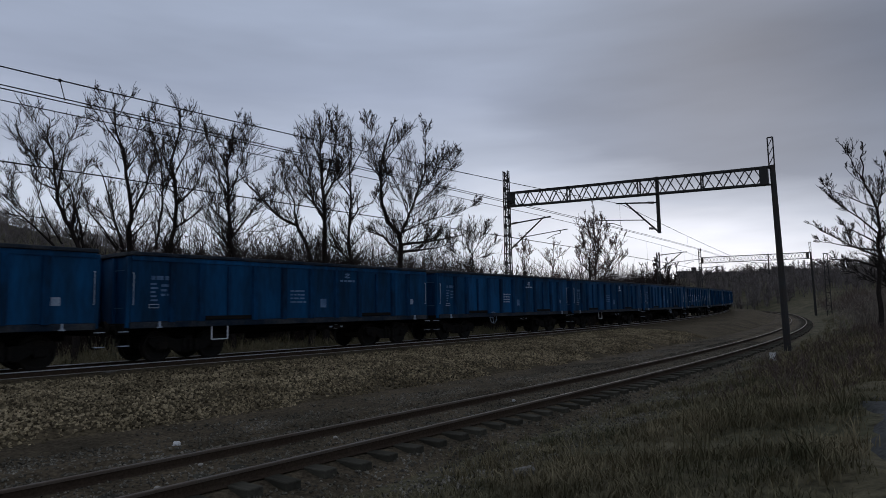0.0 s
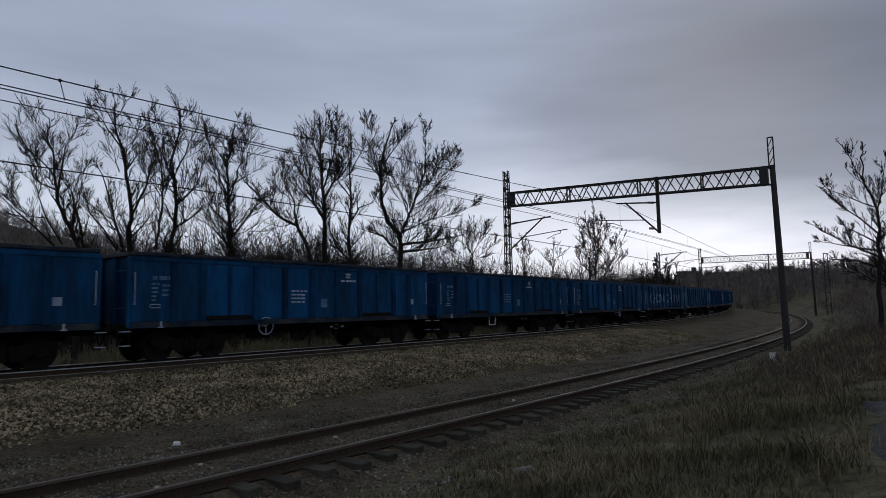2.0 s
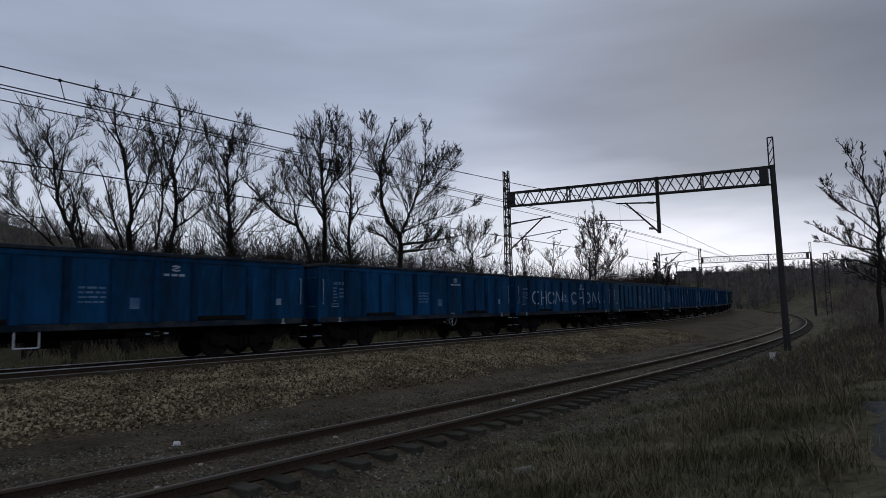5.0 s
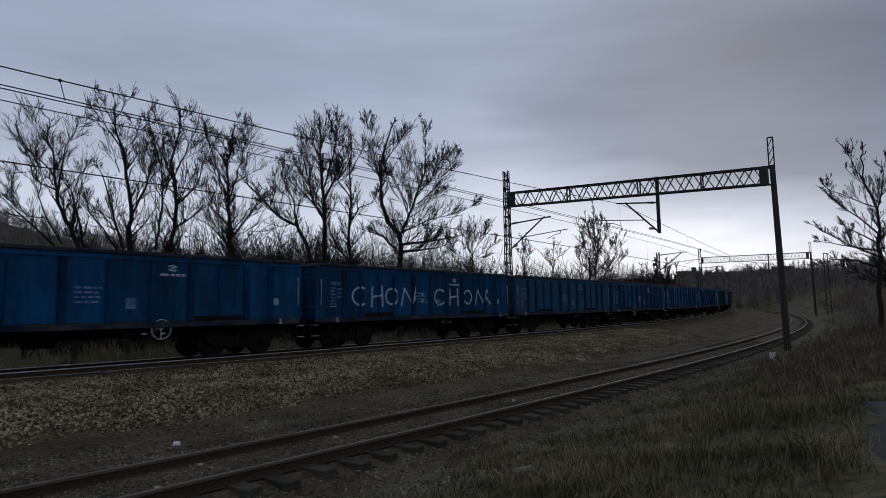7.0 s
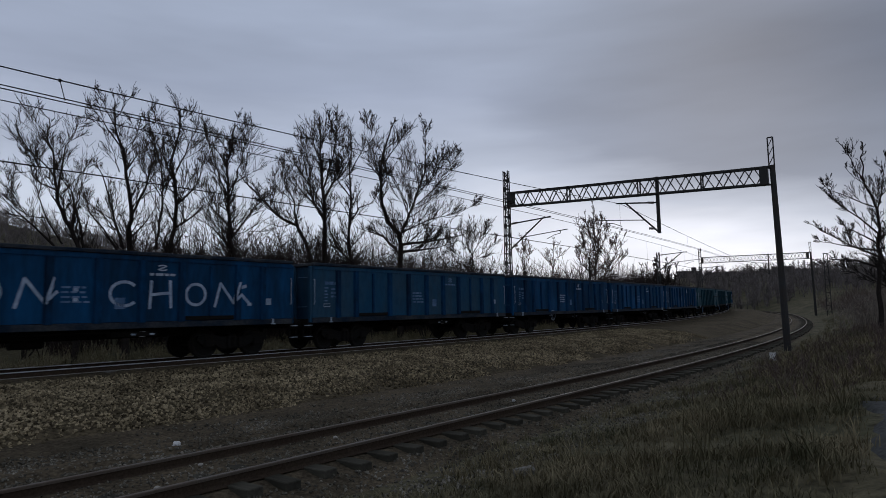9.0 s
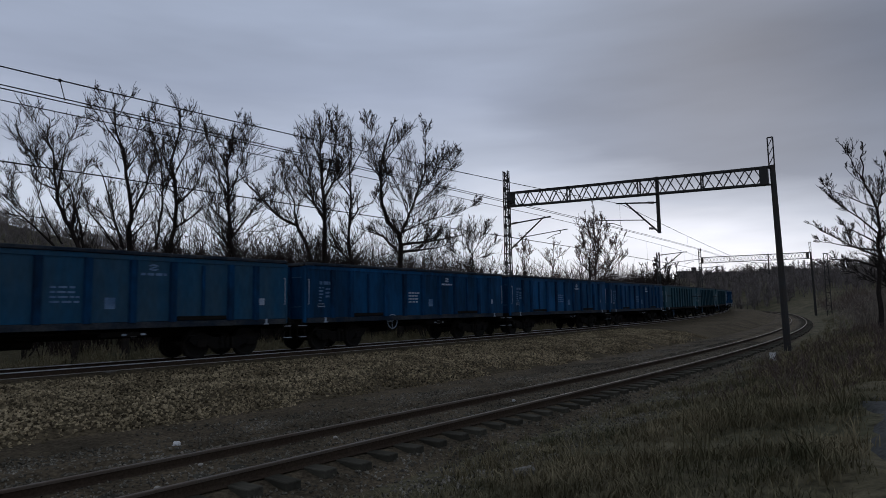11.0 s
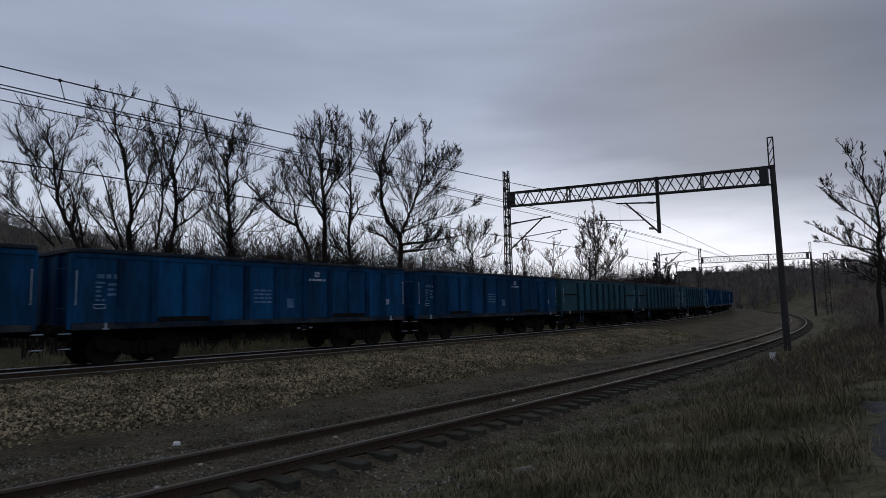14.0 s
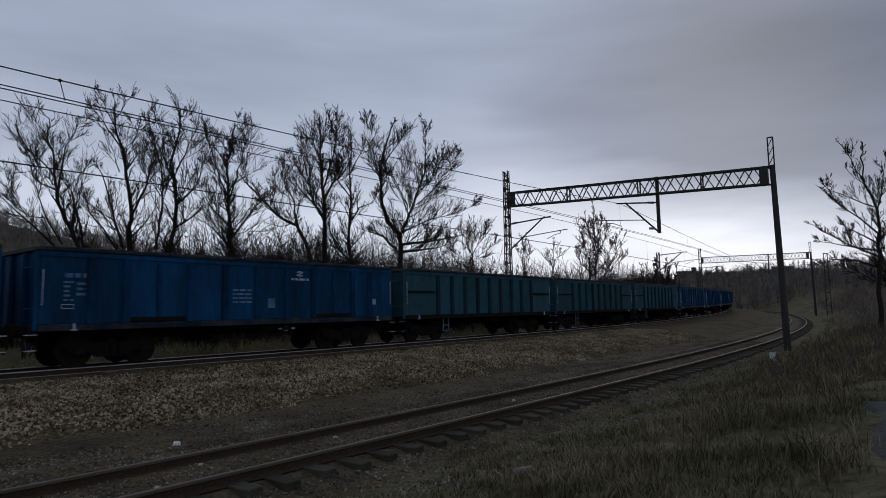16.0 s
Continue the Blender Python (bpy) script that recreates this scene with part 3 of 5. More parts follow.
def make_wagon(paint, posts, label, teal=False, seed=1, extra="", at=0.0):
    rnd = random.Random(seed)
    w = thing("freight_wagon", label, "freight wagon", "coal train wagons")
    top, low = 3.13, 1.22
    for y, sg in ((SIDE_Y, -1), (-SIDE_Y, 1)):
        a, b = sorted((y, y - sg * .06))
        part("side_wall", box((-HALF, a, low), (HALF, b, top), .004), paint, w)
        for x in posts:
            pw = .085
            prof = [(x - pw - .03, 0), (x - pw, .10), (x + pw, .10), (x + pw + .03, 0)]
            bmp = bmesh.new()
            loops = []
            for z in (low - .02, top - .14):
                loops.append([bmp.verts.new((px, y + sg * py, z)) for px, py in prof])
            for i in range(4):
                bmp.faces.new((loops[0][i], loops[0][(i + 1) % 4], loops[1][(i + 1) % 4], loops[1][i]))
            bmp.faces.new(loops[0])
            bmp.faces.new(loops[1])
            bmesh.ops.recalc_face_normals(bmp, faces=bmp.faces)
            part("post", bmp, M_POSTTEAL if teal else M_POSTBLUE, w)
        a, b = sorted((y + sg * .07, y - sg * .10))
        part("top_rim", box((-HALF - .03, a, top), (HALF + .03, b, top + .115), .02), M_DKBLUE, w, "dented top rim, coloured dark as if in shade")
        part("upper_rail", box((-HALF, min(y, y + sg * .03), top - .14), (HALF, max(y, y + sg * .03), top - .005), .005), paint, w)
        a, b = sorted((y + sg * .05, y - sg * .12))
        part("sill", box((-HALF - .02, a, 1.03), (HALF + .02, b, low - .01), .012), M_DKBLUE if not teal else M_UNDER, w, "grimy lower sill")
        for x in (-3.4, 3.4) if not teal else ():
            part("door_rib", box((x - .05, min(y, y + sg * .07), low + .14), (x + .05, max(y, y + sg * .07), top - .2), .01), M_POSTBLUE, w)
        # door bays low hatches
        for xa, xb in ((-4.22, -2.55), (2.55, 4.22)) if not teal else ():
            part("door_flap", box((xa, min(y + sg * .015, y + sg * .05), 1.235), (xb, max(y + sg * .015, y + sg * .05), 1.36), .01), M_UNDER, w, "black lower door flap")
        if teal:
            for xa in (-6.4, 4.54):
                bm = add_bar(bmesh.new(), (xa, y + sg * .04, 2.24), (xa + 1.86, y + sg * .04, 2.24), .06, .08)
                part("door_bar", bm, M_UNDER, w)
        # roping hooks and brackets under the sill
        for x in (-5.72, 5.72):
            bm = bmesh.new()
            add_bar(bm, (x, y + sg * .07, 1.22), (x, y + sg * .07, 1.06), .05)
            add_bar(bm, (x - .08, y + sg * .08, 1.05), (x + .08, y + sg * .08, 1.05), .035)
            part("roping_hook", bm, M_STENCIL, w, "white-painted hook")
    for x, sg in ((-HALF, -1), (HALF, 1)):
        a, b = sorted((x, x - sg * .06))
        part("end_wall", box((a, SIDE_Y + .065, low - .15), (b, -SIDE_Y - .065, top), .004), paint, w)
        for y in (-1.36, -.48, .48, 1.36):
            part("end_post", box((min(x, x + sg * .11), y - .07, 1.05), (max(x, x + sg * .11), y + .07, top - .03), .015), paint, w)
        part("end_rim", box((min(x - sg * .08, x + sg * .12), SIDE_Y + .12, top - .01), (max(x - sg * .08, x + sg * .12), -SIDE_Y - .12, top + .105), .015), M_DKBLUE, w)
        part("headstock", box((min(x, x + sg * .16) - .02, -1.35, .86), (max(x, x + sg * .16), 1.35, 1.18), .02), M_UNDER, w)
        for y in (-.875, .875):
            bm = add_rod(bmesh.new(), (x + sg * .14, y, 1.03), (x + sg * .33, y, 1.03), .12, .10, 12)
            bf = part("buffer", bm, M_UNDER, w)
            bm = add_rod(bmesh.new(), (x + sg * .32, y, 1.03), (x + sg * .45, y, 1.03), .07, .07, 10)
            add_rod(bm, (x + sg * .43, y, 1.03), (x + sg * .465, y, 1.03), .23, .22, 16)
            part("buffer_head", bm, M_WHEEL, bf)
        bm = add_bar(bmesh.new(), (x, 0, 1.0), (x + sg * .4, 0, .98), .07)
        add_bar(bm, (x + sg * .36, 0, .98), (x + sg * .46, 0, .86), .05)
        part("coupling", bm, M_UNDER, w)
        # brake hose
        pts = [(x + sg * .15, -.35, .92, .025), (x + sg * .28, -.36, .8, .025), (x + sg * .34, -.37, .58, .025), (x + sg * .4, -.36, .45, .025), (x + sg * .46, -.3, .5, .025)]
        share("brake_hose", mesh_of("brake_hose", *tube_mesh([pts], 6), M_UNDER), w)
        # white corner hand rail, end handles, foot steps
        bm = bmesh.new()
        yy = SIDE_Y - .05
        add_rod(bm, (x - sg * .05, yy, 1.72), (x - sg * .05, yy, 2.62), .012, seg=6)
        for z in (1.72, 2.62):
            add_rod(bm, (x - sg * .05, yy, z), (x - sg * .05, SIDE_Y + .02, z), .015, seg=6)
        part("hand_rail", bm, M_STENCIL, w, "white corner hand rail")
        for z in (1.62, 2.7):
            bm = add_rod(bmesh.new(), (x + sg * .14, -1.28, z), (x + sg * .14, -.75, z), .010, seg=6)
            part("end_handle", bm, M_FADEWHITE, w)
        for z in (.55, .95):
            bm = add_bar(bmesh.new(), (x + sg * .02, -1.38, z), (x + sg * .28, -1.38, z), .14, .022)
            part("foot_step", bm, M_STENCIL if not teal else M_FADEWHITE, w, "worn pale foot step")
        for dx in (-.02, .32):
            part("step_hanger", add_bar(bmesh.new(), (x + sg * dx, -1.3, .53), (x + sg * dx, -1.3, 1.05), .025), M_UNDER, w)
    part("floor", box((-HALF + .05, -1.36, 1.08), (HALF - .05, 1.36, 1.2)), M_UNDER, w)
    # heaped load just under the rim
    bm = bmesh.new()
    bmesh.ops.create_grid(bm, x_segments=44, y_segments=10, size=1)
    for v in bm.verts:
        x, y = v.co.x * 6.42, v.co.y * 1.3
        e = (1 - abs(v.co.x) ** 8) * (1 - v.co.y ** 2)
        v.co = Vector((x, y, 2.72 + .34 * e * (1 + .35 * noise.noise(Vector((x * .7 + seed, y * .8, 0)))) + .05 * noise.noise(Vector((x * 4, y * 4, seed)))))
    part("coal_load", bm, M_COAL, w, "heap of dark coal")
    bm = box((-6.3, -.16, .72), (6.3, .16, 1.08), .02)
    for x in (-2.2, 0, 2.2):
        add_box(bm, (x - .06, -1.3, .95), (x + .06, 1.3, 1.08))
    part("centre_sill", bm, M_UNDER, w)
    bm = add_rod(bmesh.new(), (-1.6, .1, .72), (-.8, .1, .72), .2, seg=14)
    part("brake_cylinder", bm, M_UNDER, w)
    bm = bmesh.new()
    add_rod(bm, (-2.8, -.55, .82), (2.6, -.55, .78), .025, seg=6)
    add_rod(bm, (-2.0, -1.1, .93), (1.3, -1.1, .93), .022, seg=6)
    add_box(bm, (.5, -1.2, .80), (1.4, -.95, .92))
    part("brake_rigging", bm, M_UNDER, w)
    for x in (-4.5, 4.5):
        make_bogie(w, x)
    # stencilled panels, all writing as plain bars
    y = SIDE_Y - .002
    if not teal:
        rnd2 = random.Random(seed + 4)
        stencil_rows(w, -.92, 2.18, 4, .72, .055, .13, M_STENCIL if seed == 5 else M_FADEWHITE, rnd2, y)
        badge = M_FADEWHITE if seed % 3 == 0 else M_STENCIL
        stencil_rows(w, 1.44, 2.60, 1, .78, .075, .1, badge, rnd2, y)
        swirl = [[(1.82 + .15 * math.cos(a), 2.80 + .075 * math.sin(a)) for a in np.linspace(lo, hi, 8)] for lo, hi in ((.5, 2.6), (3.6, 5.7))]
        share("emblem", strokes_mesh("emblem", swirl + [[(1.74, 2.77), (1.9, 2.83)]], .04, badge, y), w, label="small pale swirl emblem")
        stencil_rows(w, -5.96, 2.50, 1, .6, .12, .13, M_FADEWHITE, rnd2, y)
        stencil_rows(w, -5.98, 2.32, 5, .24, .05, .12, M_FADEWHITE, rnd2, y)
        stencil_rows(w, -5.66, 2.28, 3, .3, .07, .14, M_FADEWHITE, rnd2, y)
        share("stencil", strokes_mesh("stencil", [[(-6.02, 1.62), (-5.72, 1.62), (-5.72, 1.72), (-6.02, 1.72), (-6.02, 1.62)]], .02, M_STENCIL, y), w)
        share("stencil", strokes_mesh("stencil", [[(.46, 1.75), (.74, 1.75)]], .32, M_FADEWHITE, y), w)
        share("placard", strokes_mesh("placard", [[(5.45, 1.80), (5.68, 1.80)]], .22, M_STENCIL, y), w, label="white label square")
        if extra == "step":
            bm = bmesh.new()
            for a, b in (((-3.97, .62), (-3.97, 1.04)), ((-3.4, .62), (-3.4, 1.04)), ((-3.97, .62), (-3.4, .62))):
                add_bar(bm, (a[0] + at, -1.42, a[1]), (b[0] + at, -1.42, b[1]), .03)
            part("step_frame", bm, M_WHITE, w, "white step frame")
        if extra == "wheel":
            bm = bmesh.new()
            n = 20
            cx, cz, r = -2.0 + at, .98, .29
            ringp = [(cx + r * math.cos(2 * math.pi * i / n), -1.47, cz + r * math.sin(2 * math.pi * i / n)) for i in range(n)]
            for i in range(n):
                add_rod(bm, ringp[i], ringp[(i + 1) % n], .014, seg=5)
            for i in (2, 9, 15):
                add_rod(bm, (cx, -1.45, cz), ringp[i], .014, seg=5)
            add_rod(bm, (cx, -1.47, cz), (cx, -1.1, cz), .02, seg=6)
            part("brake_wheel", bm, M_STENCIL, w, "pale brake hand wheel")
        share("placard", strokes_mesh("placard", [[(1.25, .86), (1.42, .86)]], .15, M_WHITE, -1.30), w)
        bm = bmesh.new()
        add_box(bm, (.95, -1.33, .80), (1.75, -1.305, .93))
        part("sign_plate", bm, M_UNDER, w)
        for xa in (1.0, 1.55):
            share("stencil", strokes_mesh("stencil", [[(xa, .86), (xa + .13, .86)]], .05, M_STENCIL, -1.332), w)
    else:
        bm = bmesh.new()
        for xx in (-3.85, -3.45):
            add_bar(bm, (xx, -1.40, .45), (xx, -1.40, 1.03), .035)
        for z in (.47, .72):
            add_bar(bm, (-3.85, -1.40, z), (-3.45, -1.40, z), .03)
        part("step_frame", bm, M_FADEWHITE, w, "pale step ladder")
    return w


def add_graffiti(w):
    """Hand-painted white letters along the side: CHON: CHON."""
    y = SIDE_Y - .002

    def arc(cx, cz, rx, rz, a, b, n=14):
        return [(cx + rx * math.cos(t), cz + rz * math.sin(t)) for t in np.linspace(a, b, n)]

    def letter(ch, x, z, s):
        if ch == "C":
            return [arc(x, z, .42 * s, .36 * s, .75, 2 * math.pi - .75)]
        if ch == "O":
            return [arc(x, z, .34 * s, .34 * s, .3, 2 * math.pi + .3, 18)]
        if ch == "H":
            return [[(x - .3 * s, z + .42 * s), (x - .34 * s, z - .46 * s)], [(x + .3 * s, z + .44 * s), (x + .34 * s, z - .44 * s)], [(x - .3 * s, z - .02), (x + .3 * s, z + .04)]]
        return [[(x - .48 * s, z - .42 * s), (x - .26 * s, z + .40 * s)], [(x - .28 * s, z + .40 * s), (x + .26 * s, z - .30 * s)], [(x + .22 * s, z - .3 * s), (x + .44 * s, z + .44 * s)], [(x + .2 * s, z - .24 * s), (x + .55 * s, z + .05 * s)]]
    xs = [("C", -4.46), ("H", -3.46), ("O", -2.62), ("N", -1.52), ("C", .72), ("H", 1.78), ("O", 2.90), ("N", 4.0)]
    def over(lines, x, half, depth):
        """The part of the strokes that crosses a post, lying on its face."""
        me = strokes_mesh("paint_stroke", lines, .085, M_GRAF, SIDE_Y - depth)
        bm = bmesh.new()
        bm.from_mesh(me)
        bpy.data.meshes.remove(me)
        for px, nx in ((x - half, -1), (x + half, 1)):
            bmesh.ops.bisect_plane(bm, geom=bm.verts[:] + bm.edges[:] + bm.faces[:], plane_co=(px, 0, 0), plane_no=(nx, 0, 0), clear_outer=True)
        if bm.faces:
            part("paint_stroke", bm, M_GRAF, w)
        else:
            bm.free()
    for ch, x in xs:
        for px in POSTS_BLUE:
            if abs(px - x) < .7:
                over(letter(ch, x, 2.02, .95), px, .085, .102)
        for px in (-3.4, 3.4):
            if abs(px - x) < .7:
                over(letter(ch, x, 2.02, .95), px, .05, .072)
        share("graffiti_letter", strokes_mesh("graffiti_letter", letter(ch, x, 2.02, .95), .085, M_GRAF, y), w, label="hand-painted white letter " + ch)
    share("graffiti_mark", strokes_mesh("graffiti_mark", [[(-.62, 2.12), (-.5, 2.12)], [(-.62, 1.85), (-.5, 1.85)], [(4.75, 1.72), (4.9, 1.72)], [(4.45, 2.25), (4.7, 2.32)], [(4.45, 2.1), (4.8, 1.75)]], .1, M_GRAF, y), w)


def place_wagons():
    base = {"plain": make_wagon(M_BLUE, POSTS_BLUE, "blue steel open-top coal wagon with ribbed sides", False, 1),
            "step": make_wagon(M_BLUE, POSTS_BLUE, "blue steel coal wagon with white step frame", False, 3, "step"),
            "wheel": make_wagon(M_BLUE, POSTS_BLUE, "blue steel coal wagon with pale brake hand wheel", False, 5, "wheel"),
            "step_mid": make_wagon(M_BLUE, POSTS_BLUE, "blue steel coal wagon with white step frame", False, 7, "step", 1.6),
            "wheel_far": make_wagon(M_BLUE, POSTS_BLUE, "blue steel coal wagon with pale brake hand wheel", False, 8, "wheel", 3.5),
            "faded": make_wagon(M_BLUE2, POSTS_BLUE, "faded grey-blue steel coal wagon with worn paint", False, 9),
            "teal": make_wagon(M_TEAL, POSTS_TEAL, "weathered teal coal wagon with closely ribbed sides", True, 6)}
    painted = make_wagon(M_BLUE, POSTS_BLUE, "blue steel coal wagon with white painted graffiti letters", False, 2)
    add_graffiti(painted)
    kinds = {1: "teal", 2: "teal", 3: "teal", -2: "wheel", -7: "wheel", -3: "faded", -8: "step", -6: "step_mid", -5: "wheel_far"}
    order = {-4: painted}
    used = set()
    for n in range(-10, 12):
        if n == -4:
            continue
        kind = kinds.get(n, "plain")
        order[n] = copy_thing(base[kind], Matrix()) if kind in used else base[kind]
        used.add(kind)
    return order


WAGONS = place_wagons()


def travelled(t):
    """Metres gone since 10 s; the train gathers speed at first."""
    slack = float(smooth(t, 8.8, 11.0) * (1 - 0.8 * smooth(t, 14.0, 16.0)))
    return 7.3 * (t - 10) + 2.1 * max(0.0, 1 - t / 8.5) ** 1.25 - 0.30 * slack


def wagon_pose(n, t):
    s = 43.62 + (n + 0.5) * WAGON_LENGTH - travelled(t)
    a, b = on_line(s - 4.5), on_line(s + 4.5)
    c, d = (a + b) / 2, b - a
    return pose(*c, 0, -math.degrees(math.asin(d[2] / 9.0)), math.degrees(math.atan2(d[1], d[0])))


# ---- overhead line portals ----
def lattice_post(parent, name, base, top, w0, w1, step=0.8):
    """Two channel legs with batten plates."""
    base, top = Vector(base), Vector(top)
    bm = bmesh.new()
    n = max(3, int((top.z - base.z) / step))
    for sx in (-1, 1):
        for sy in (-1, 1):
            add_bar(bm, base + Vector((sx * w0, sy * w0 * .6, 0)), top + Vector((sx * w1, sy * w1 * .6, 0)), .07)
    for i in range(n):
        f, g = i / n, (i + 1) / n
        a, b = base.lerp(top, f), base.lerp(top, g)
        wa, wb = w0 + (w1 - w0) * f, w0 + (w1 - w0) * g
        for sy in (-1, 1):
            sg = 1 if i % 2 else -1
            add_bar(bm, a + Vector((-sg * wa, sy * wa * .6, 0)), b + Vector((sg * wb, sy * wb * .6, 0)), .045)
            add_bar(bm, a + Vector((-wa, sy * wa * .6, 0)), a + Vector((wa, sy * wa * .6, 0)), .09)
    return part(name, bm, M_MAST, parent)


def cantilever(parent, x, z, dirn, reach, drop=1.55):
    """Bracket arm with insulators, strut and registration arm, from (x, z) along dirn."""
    bm = bmesh.new()
    add_rod(bm, (x, 0, z), (x + dirn * (reach + .55), 0, z + .22), .045, seg=6)
    add_rod(bm, (x, 0, z - 1.75), (x + dirn * reach, 0, z + .2), .05, seg=6)
    arm = part("bracket_arm", bm, M_MAST, parent)
    bm = bmesh.new()
    a, b = Vector((x + dirn * reach * .43, 0, z - .95)), Vector((x + dirn * (reach + 1.7), 0, z - .70))
    add_rod(bm, a, b, .028, seg=6)
    add_rod(bm, b + Vector((-dirn * .5, 0, -.02)), b + Vector((-dirn * .5, 0, -.22)), .022, seg=6)
    c = b + Vector((-dirn * .5, 0, -.22))
    add_rod(bm, c, c + Vector((-dirn * .45, 0, -.07)), .02, seg=6)
    add_rod(bm, c + Vector((-dirn * .45, 0, -.07)), c + Vector((-dirn * .95, 0, -.28)), .02, seg=6)
    part("registration_arm", bm, M_MAST, arm)
    bm = bmesh.new()
    for xx, zz in ((x + dirn * .25, z + .02), (x + dirn * .25, z - 1.5)):
        for i in range(4):
            add_rod(bm, (xx + dirn * .09 * i, 0, zz + .01 * i), (xx + dirn * (.09 * i + .05), 0, zz + .01 * i), .075, seg=8)
    part("insulator", bm, M_INSUL, arm)


def portal(s, o_left, o_right, zl, zr, depth, label, near=True):
    """Lattice mast, pole, trussed beam and hanger; local x runs from mast to pole."""
    a, b = on_line(s, o_left), on_line(s, o_right)
    d = b - a
    span = math.hypot(d[0], d[1])
    p = thing("catenary_portal", label, "catenary portal", "overhead line portals", m=pose(a[0], a[1], a[2], 0, 0, math.degrees(math.atan2(d[1], d[0]))))
    dz = b[2] - a[2]
    lattice_post(p, "lattice_mast", (0, 0, -1.2), (0, 0, zl + depth + 1.55), .24, .17, .62)
    bm = add_rod(bmesh.new(), (span + .14, 0, dz - 1.0), (span, 0, zr + depth + .1), .18, .135, 14)
    part("pole", bm, M_MAST, p, "round dark pole")
    bm = bmesh.new()
    x0, z0, z1 = span - .02, zr + depth + .12, zr + depth + 1.6
    for sx in (-.13, .13):
        add_bar(bm, (x0 + sx, 0, z0 - .15), (x0 + sx, 0, z1), .06)
    for i in range(3):
        za, zb = z0 + (z1 - z0) * i / 3, z0 + (z1 - z0) * (i + 1) / 3
        add_bar(bm, (x0 - .13, 0, za), (x0 + .13, 0, zb), .035)
    add_bar(bm, (x0 - .13, 0, z1), (x0 + .13, 0, z1), .06)
    part("pole_head", bm, M_MAST, p)
    # beam: four chords, zig-zag webs on the two faces
    z_at = lambda x: zl + (zr - zl) * x / span
    for y in (-.22, .22):
        for k in (0, depth):
            part("chord", add_bar(bmesh.new(), (.2, y, z_at(.2) + k), (span - .15, y, z_at(span - .15) + k), .085), M_MAST, p)
        n = 2 * int(span / 1.02)
        for i in range(n):
            xa, xb = .35 + (span - .7) * i / n, .35 + (span - .7) * (i + 1) / n
            u, v = (0, depth) if (i % 2) == (y > 0) else (depth, 0)
            part("web_bar", add_bar(bmesh.new(), (xa, y, z_at(xa) + u), (xb, y, z_at(xb) + v), .05), M_MAST, p)
        for f in (.28, .56, .78):
            part("web_post", add_bar(bmesh.new(), (span * f, y, z_at(span * f)), (span * f, y, z_at(span * f) + depth), .07), M_MAST, p)
    bm = bmesh.new()
    n = 14
    for i in range(n):
        xa, xb = .35 + (span - .7) * i / n, .35 + (span - .7) * (i + 1) / n
        for k in (0, depth):
            add_bar(bm, (xa, -.22 if i % 2 else .22, z_at(xa) + k), (xb, .22 if i % 2 else -.22, z_at(xb) + k), .035)
    part("cross_bracing", bm, M_MAST, p)
    for xx in (.33, span - .42):
        part("gusset", box((xx - .19, -.26, z_at(xx) - .05), (xx + .19, .26, z_at(xx) + depth + .05), .02), M_MAST, p)
    # hanger for the second wire run
    hx = 7.27 - o_left
    bm = box((hx - .085, -.09, 5.62), (hx + .085, .09, z_at(hx) + depth + .1), .01)
    part("hanger", bm, M_MAST, p)
    cantilever(p, .15, 7.08, 1, 2.55)
    cantilever(p, hx, 7.42, -1, 1.95)
    return p


portal(30.2, -2.88, 13.34, 8.30, 7.72, .90, "black steel catenary portal with trussed beam over the tracks")
portal(105.0, -2.9, 13.2, 7.9, 7.9, .95, "distant black steel catenary portal with trussed beam")
portal(-45.0, -2.88, 13.34, 8.0, 7.8, .90, "black steel catenary portal with trussed beam over the tracks")


def side_mast(s, o, hgt, arm=True):
    a = on_line(s, o)
    m = thing("catenary_mast", "dark lattice catenary mast with bracket arm", "catenary mast", m=pose(*a, 0, 0, heading(s) - 90))
    lattice_post(m, "lattice_mast", (0, 0, -1.3), (0, 0, hgt), .2, .14, .7)
    if arm:
        cantilever(m, .12, 7.08, 1, 2.55)


side_mast(67.0, -2.9, 7.4)
side_mast(140.0, -2.9, 7.6)


def lone_mast(x, y, hgt):
    z = float(ground_z(np.array([x]), np.array([y]))[0])
    m = thing("catenary_mast", "distant grey lattice mast standing among the brush", "catenary mast", m=pose(x, y, z, 0, 0, -30))
    lattice_post(m, "lattice_mast", (0, 0, -.5), (0, 0, hgt), .32, .24, .9)
    part("head_plate", box((-.34, -.2, hgt - .05), (.34, .2, hgt + .08), .02), M_MAST, m)


lone_mast(57.5, 95.0, 9.2)


def wire_run(name, pts_list, r, label):
    paths = []
    for f in pts_list:
        paths.append([(*on_line(s, f(s)[0], f(s)[1]), r) for s in np.arange(-46, 141, 1.5)])
    ob = new(name, mesh_of(name, *tube_mesh(paths, 5), M_WIRE, True))
    tagged(ob, label, "overhead wire", "overhead wires")


def sag(s, low, high, sup=(-45.0, 30.2, 105.0, 180.0)):
    for a, b in zip(sup, sup[1:]):
        if a <= s <= b:
            u = (s - a) / (b - a) * 2 - 1
            return low + (high - low) * u * u
    return high


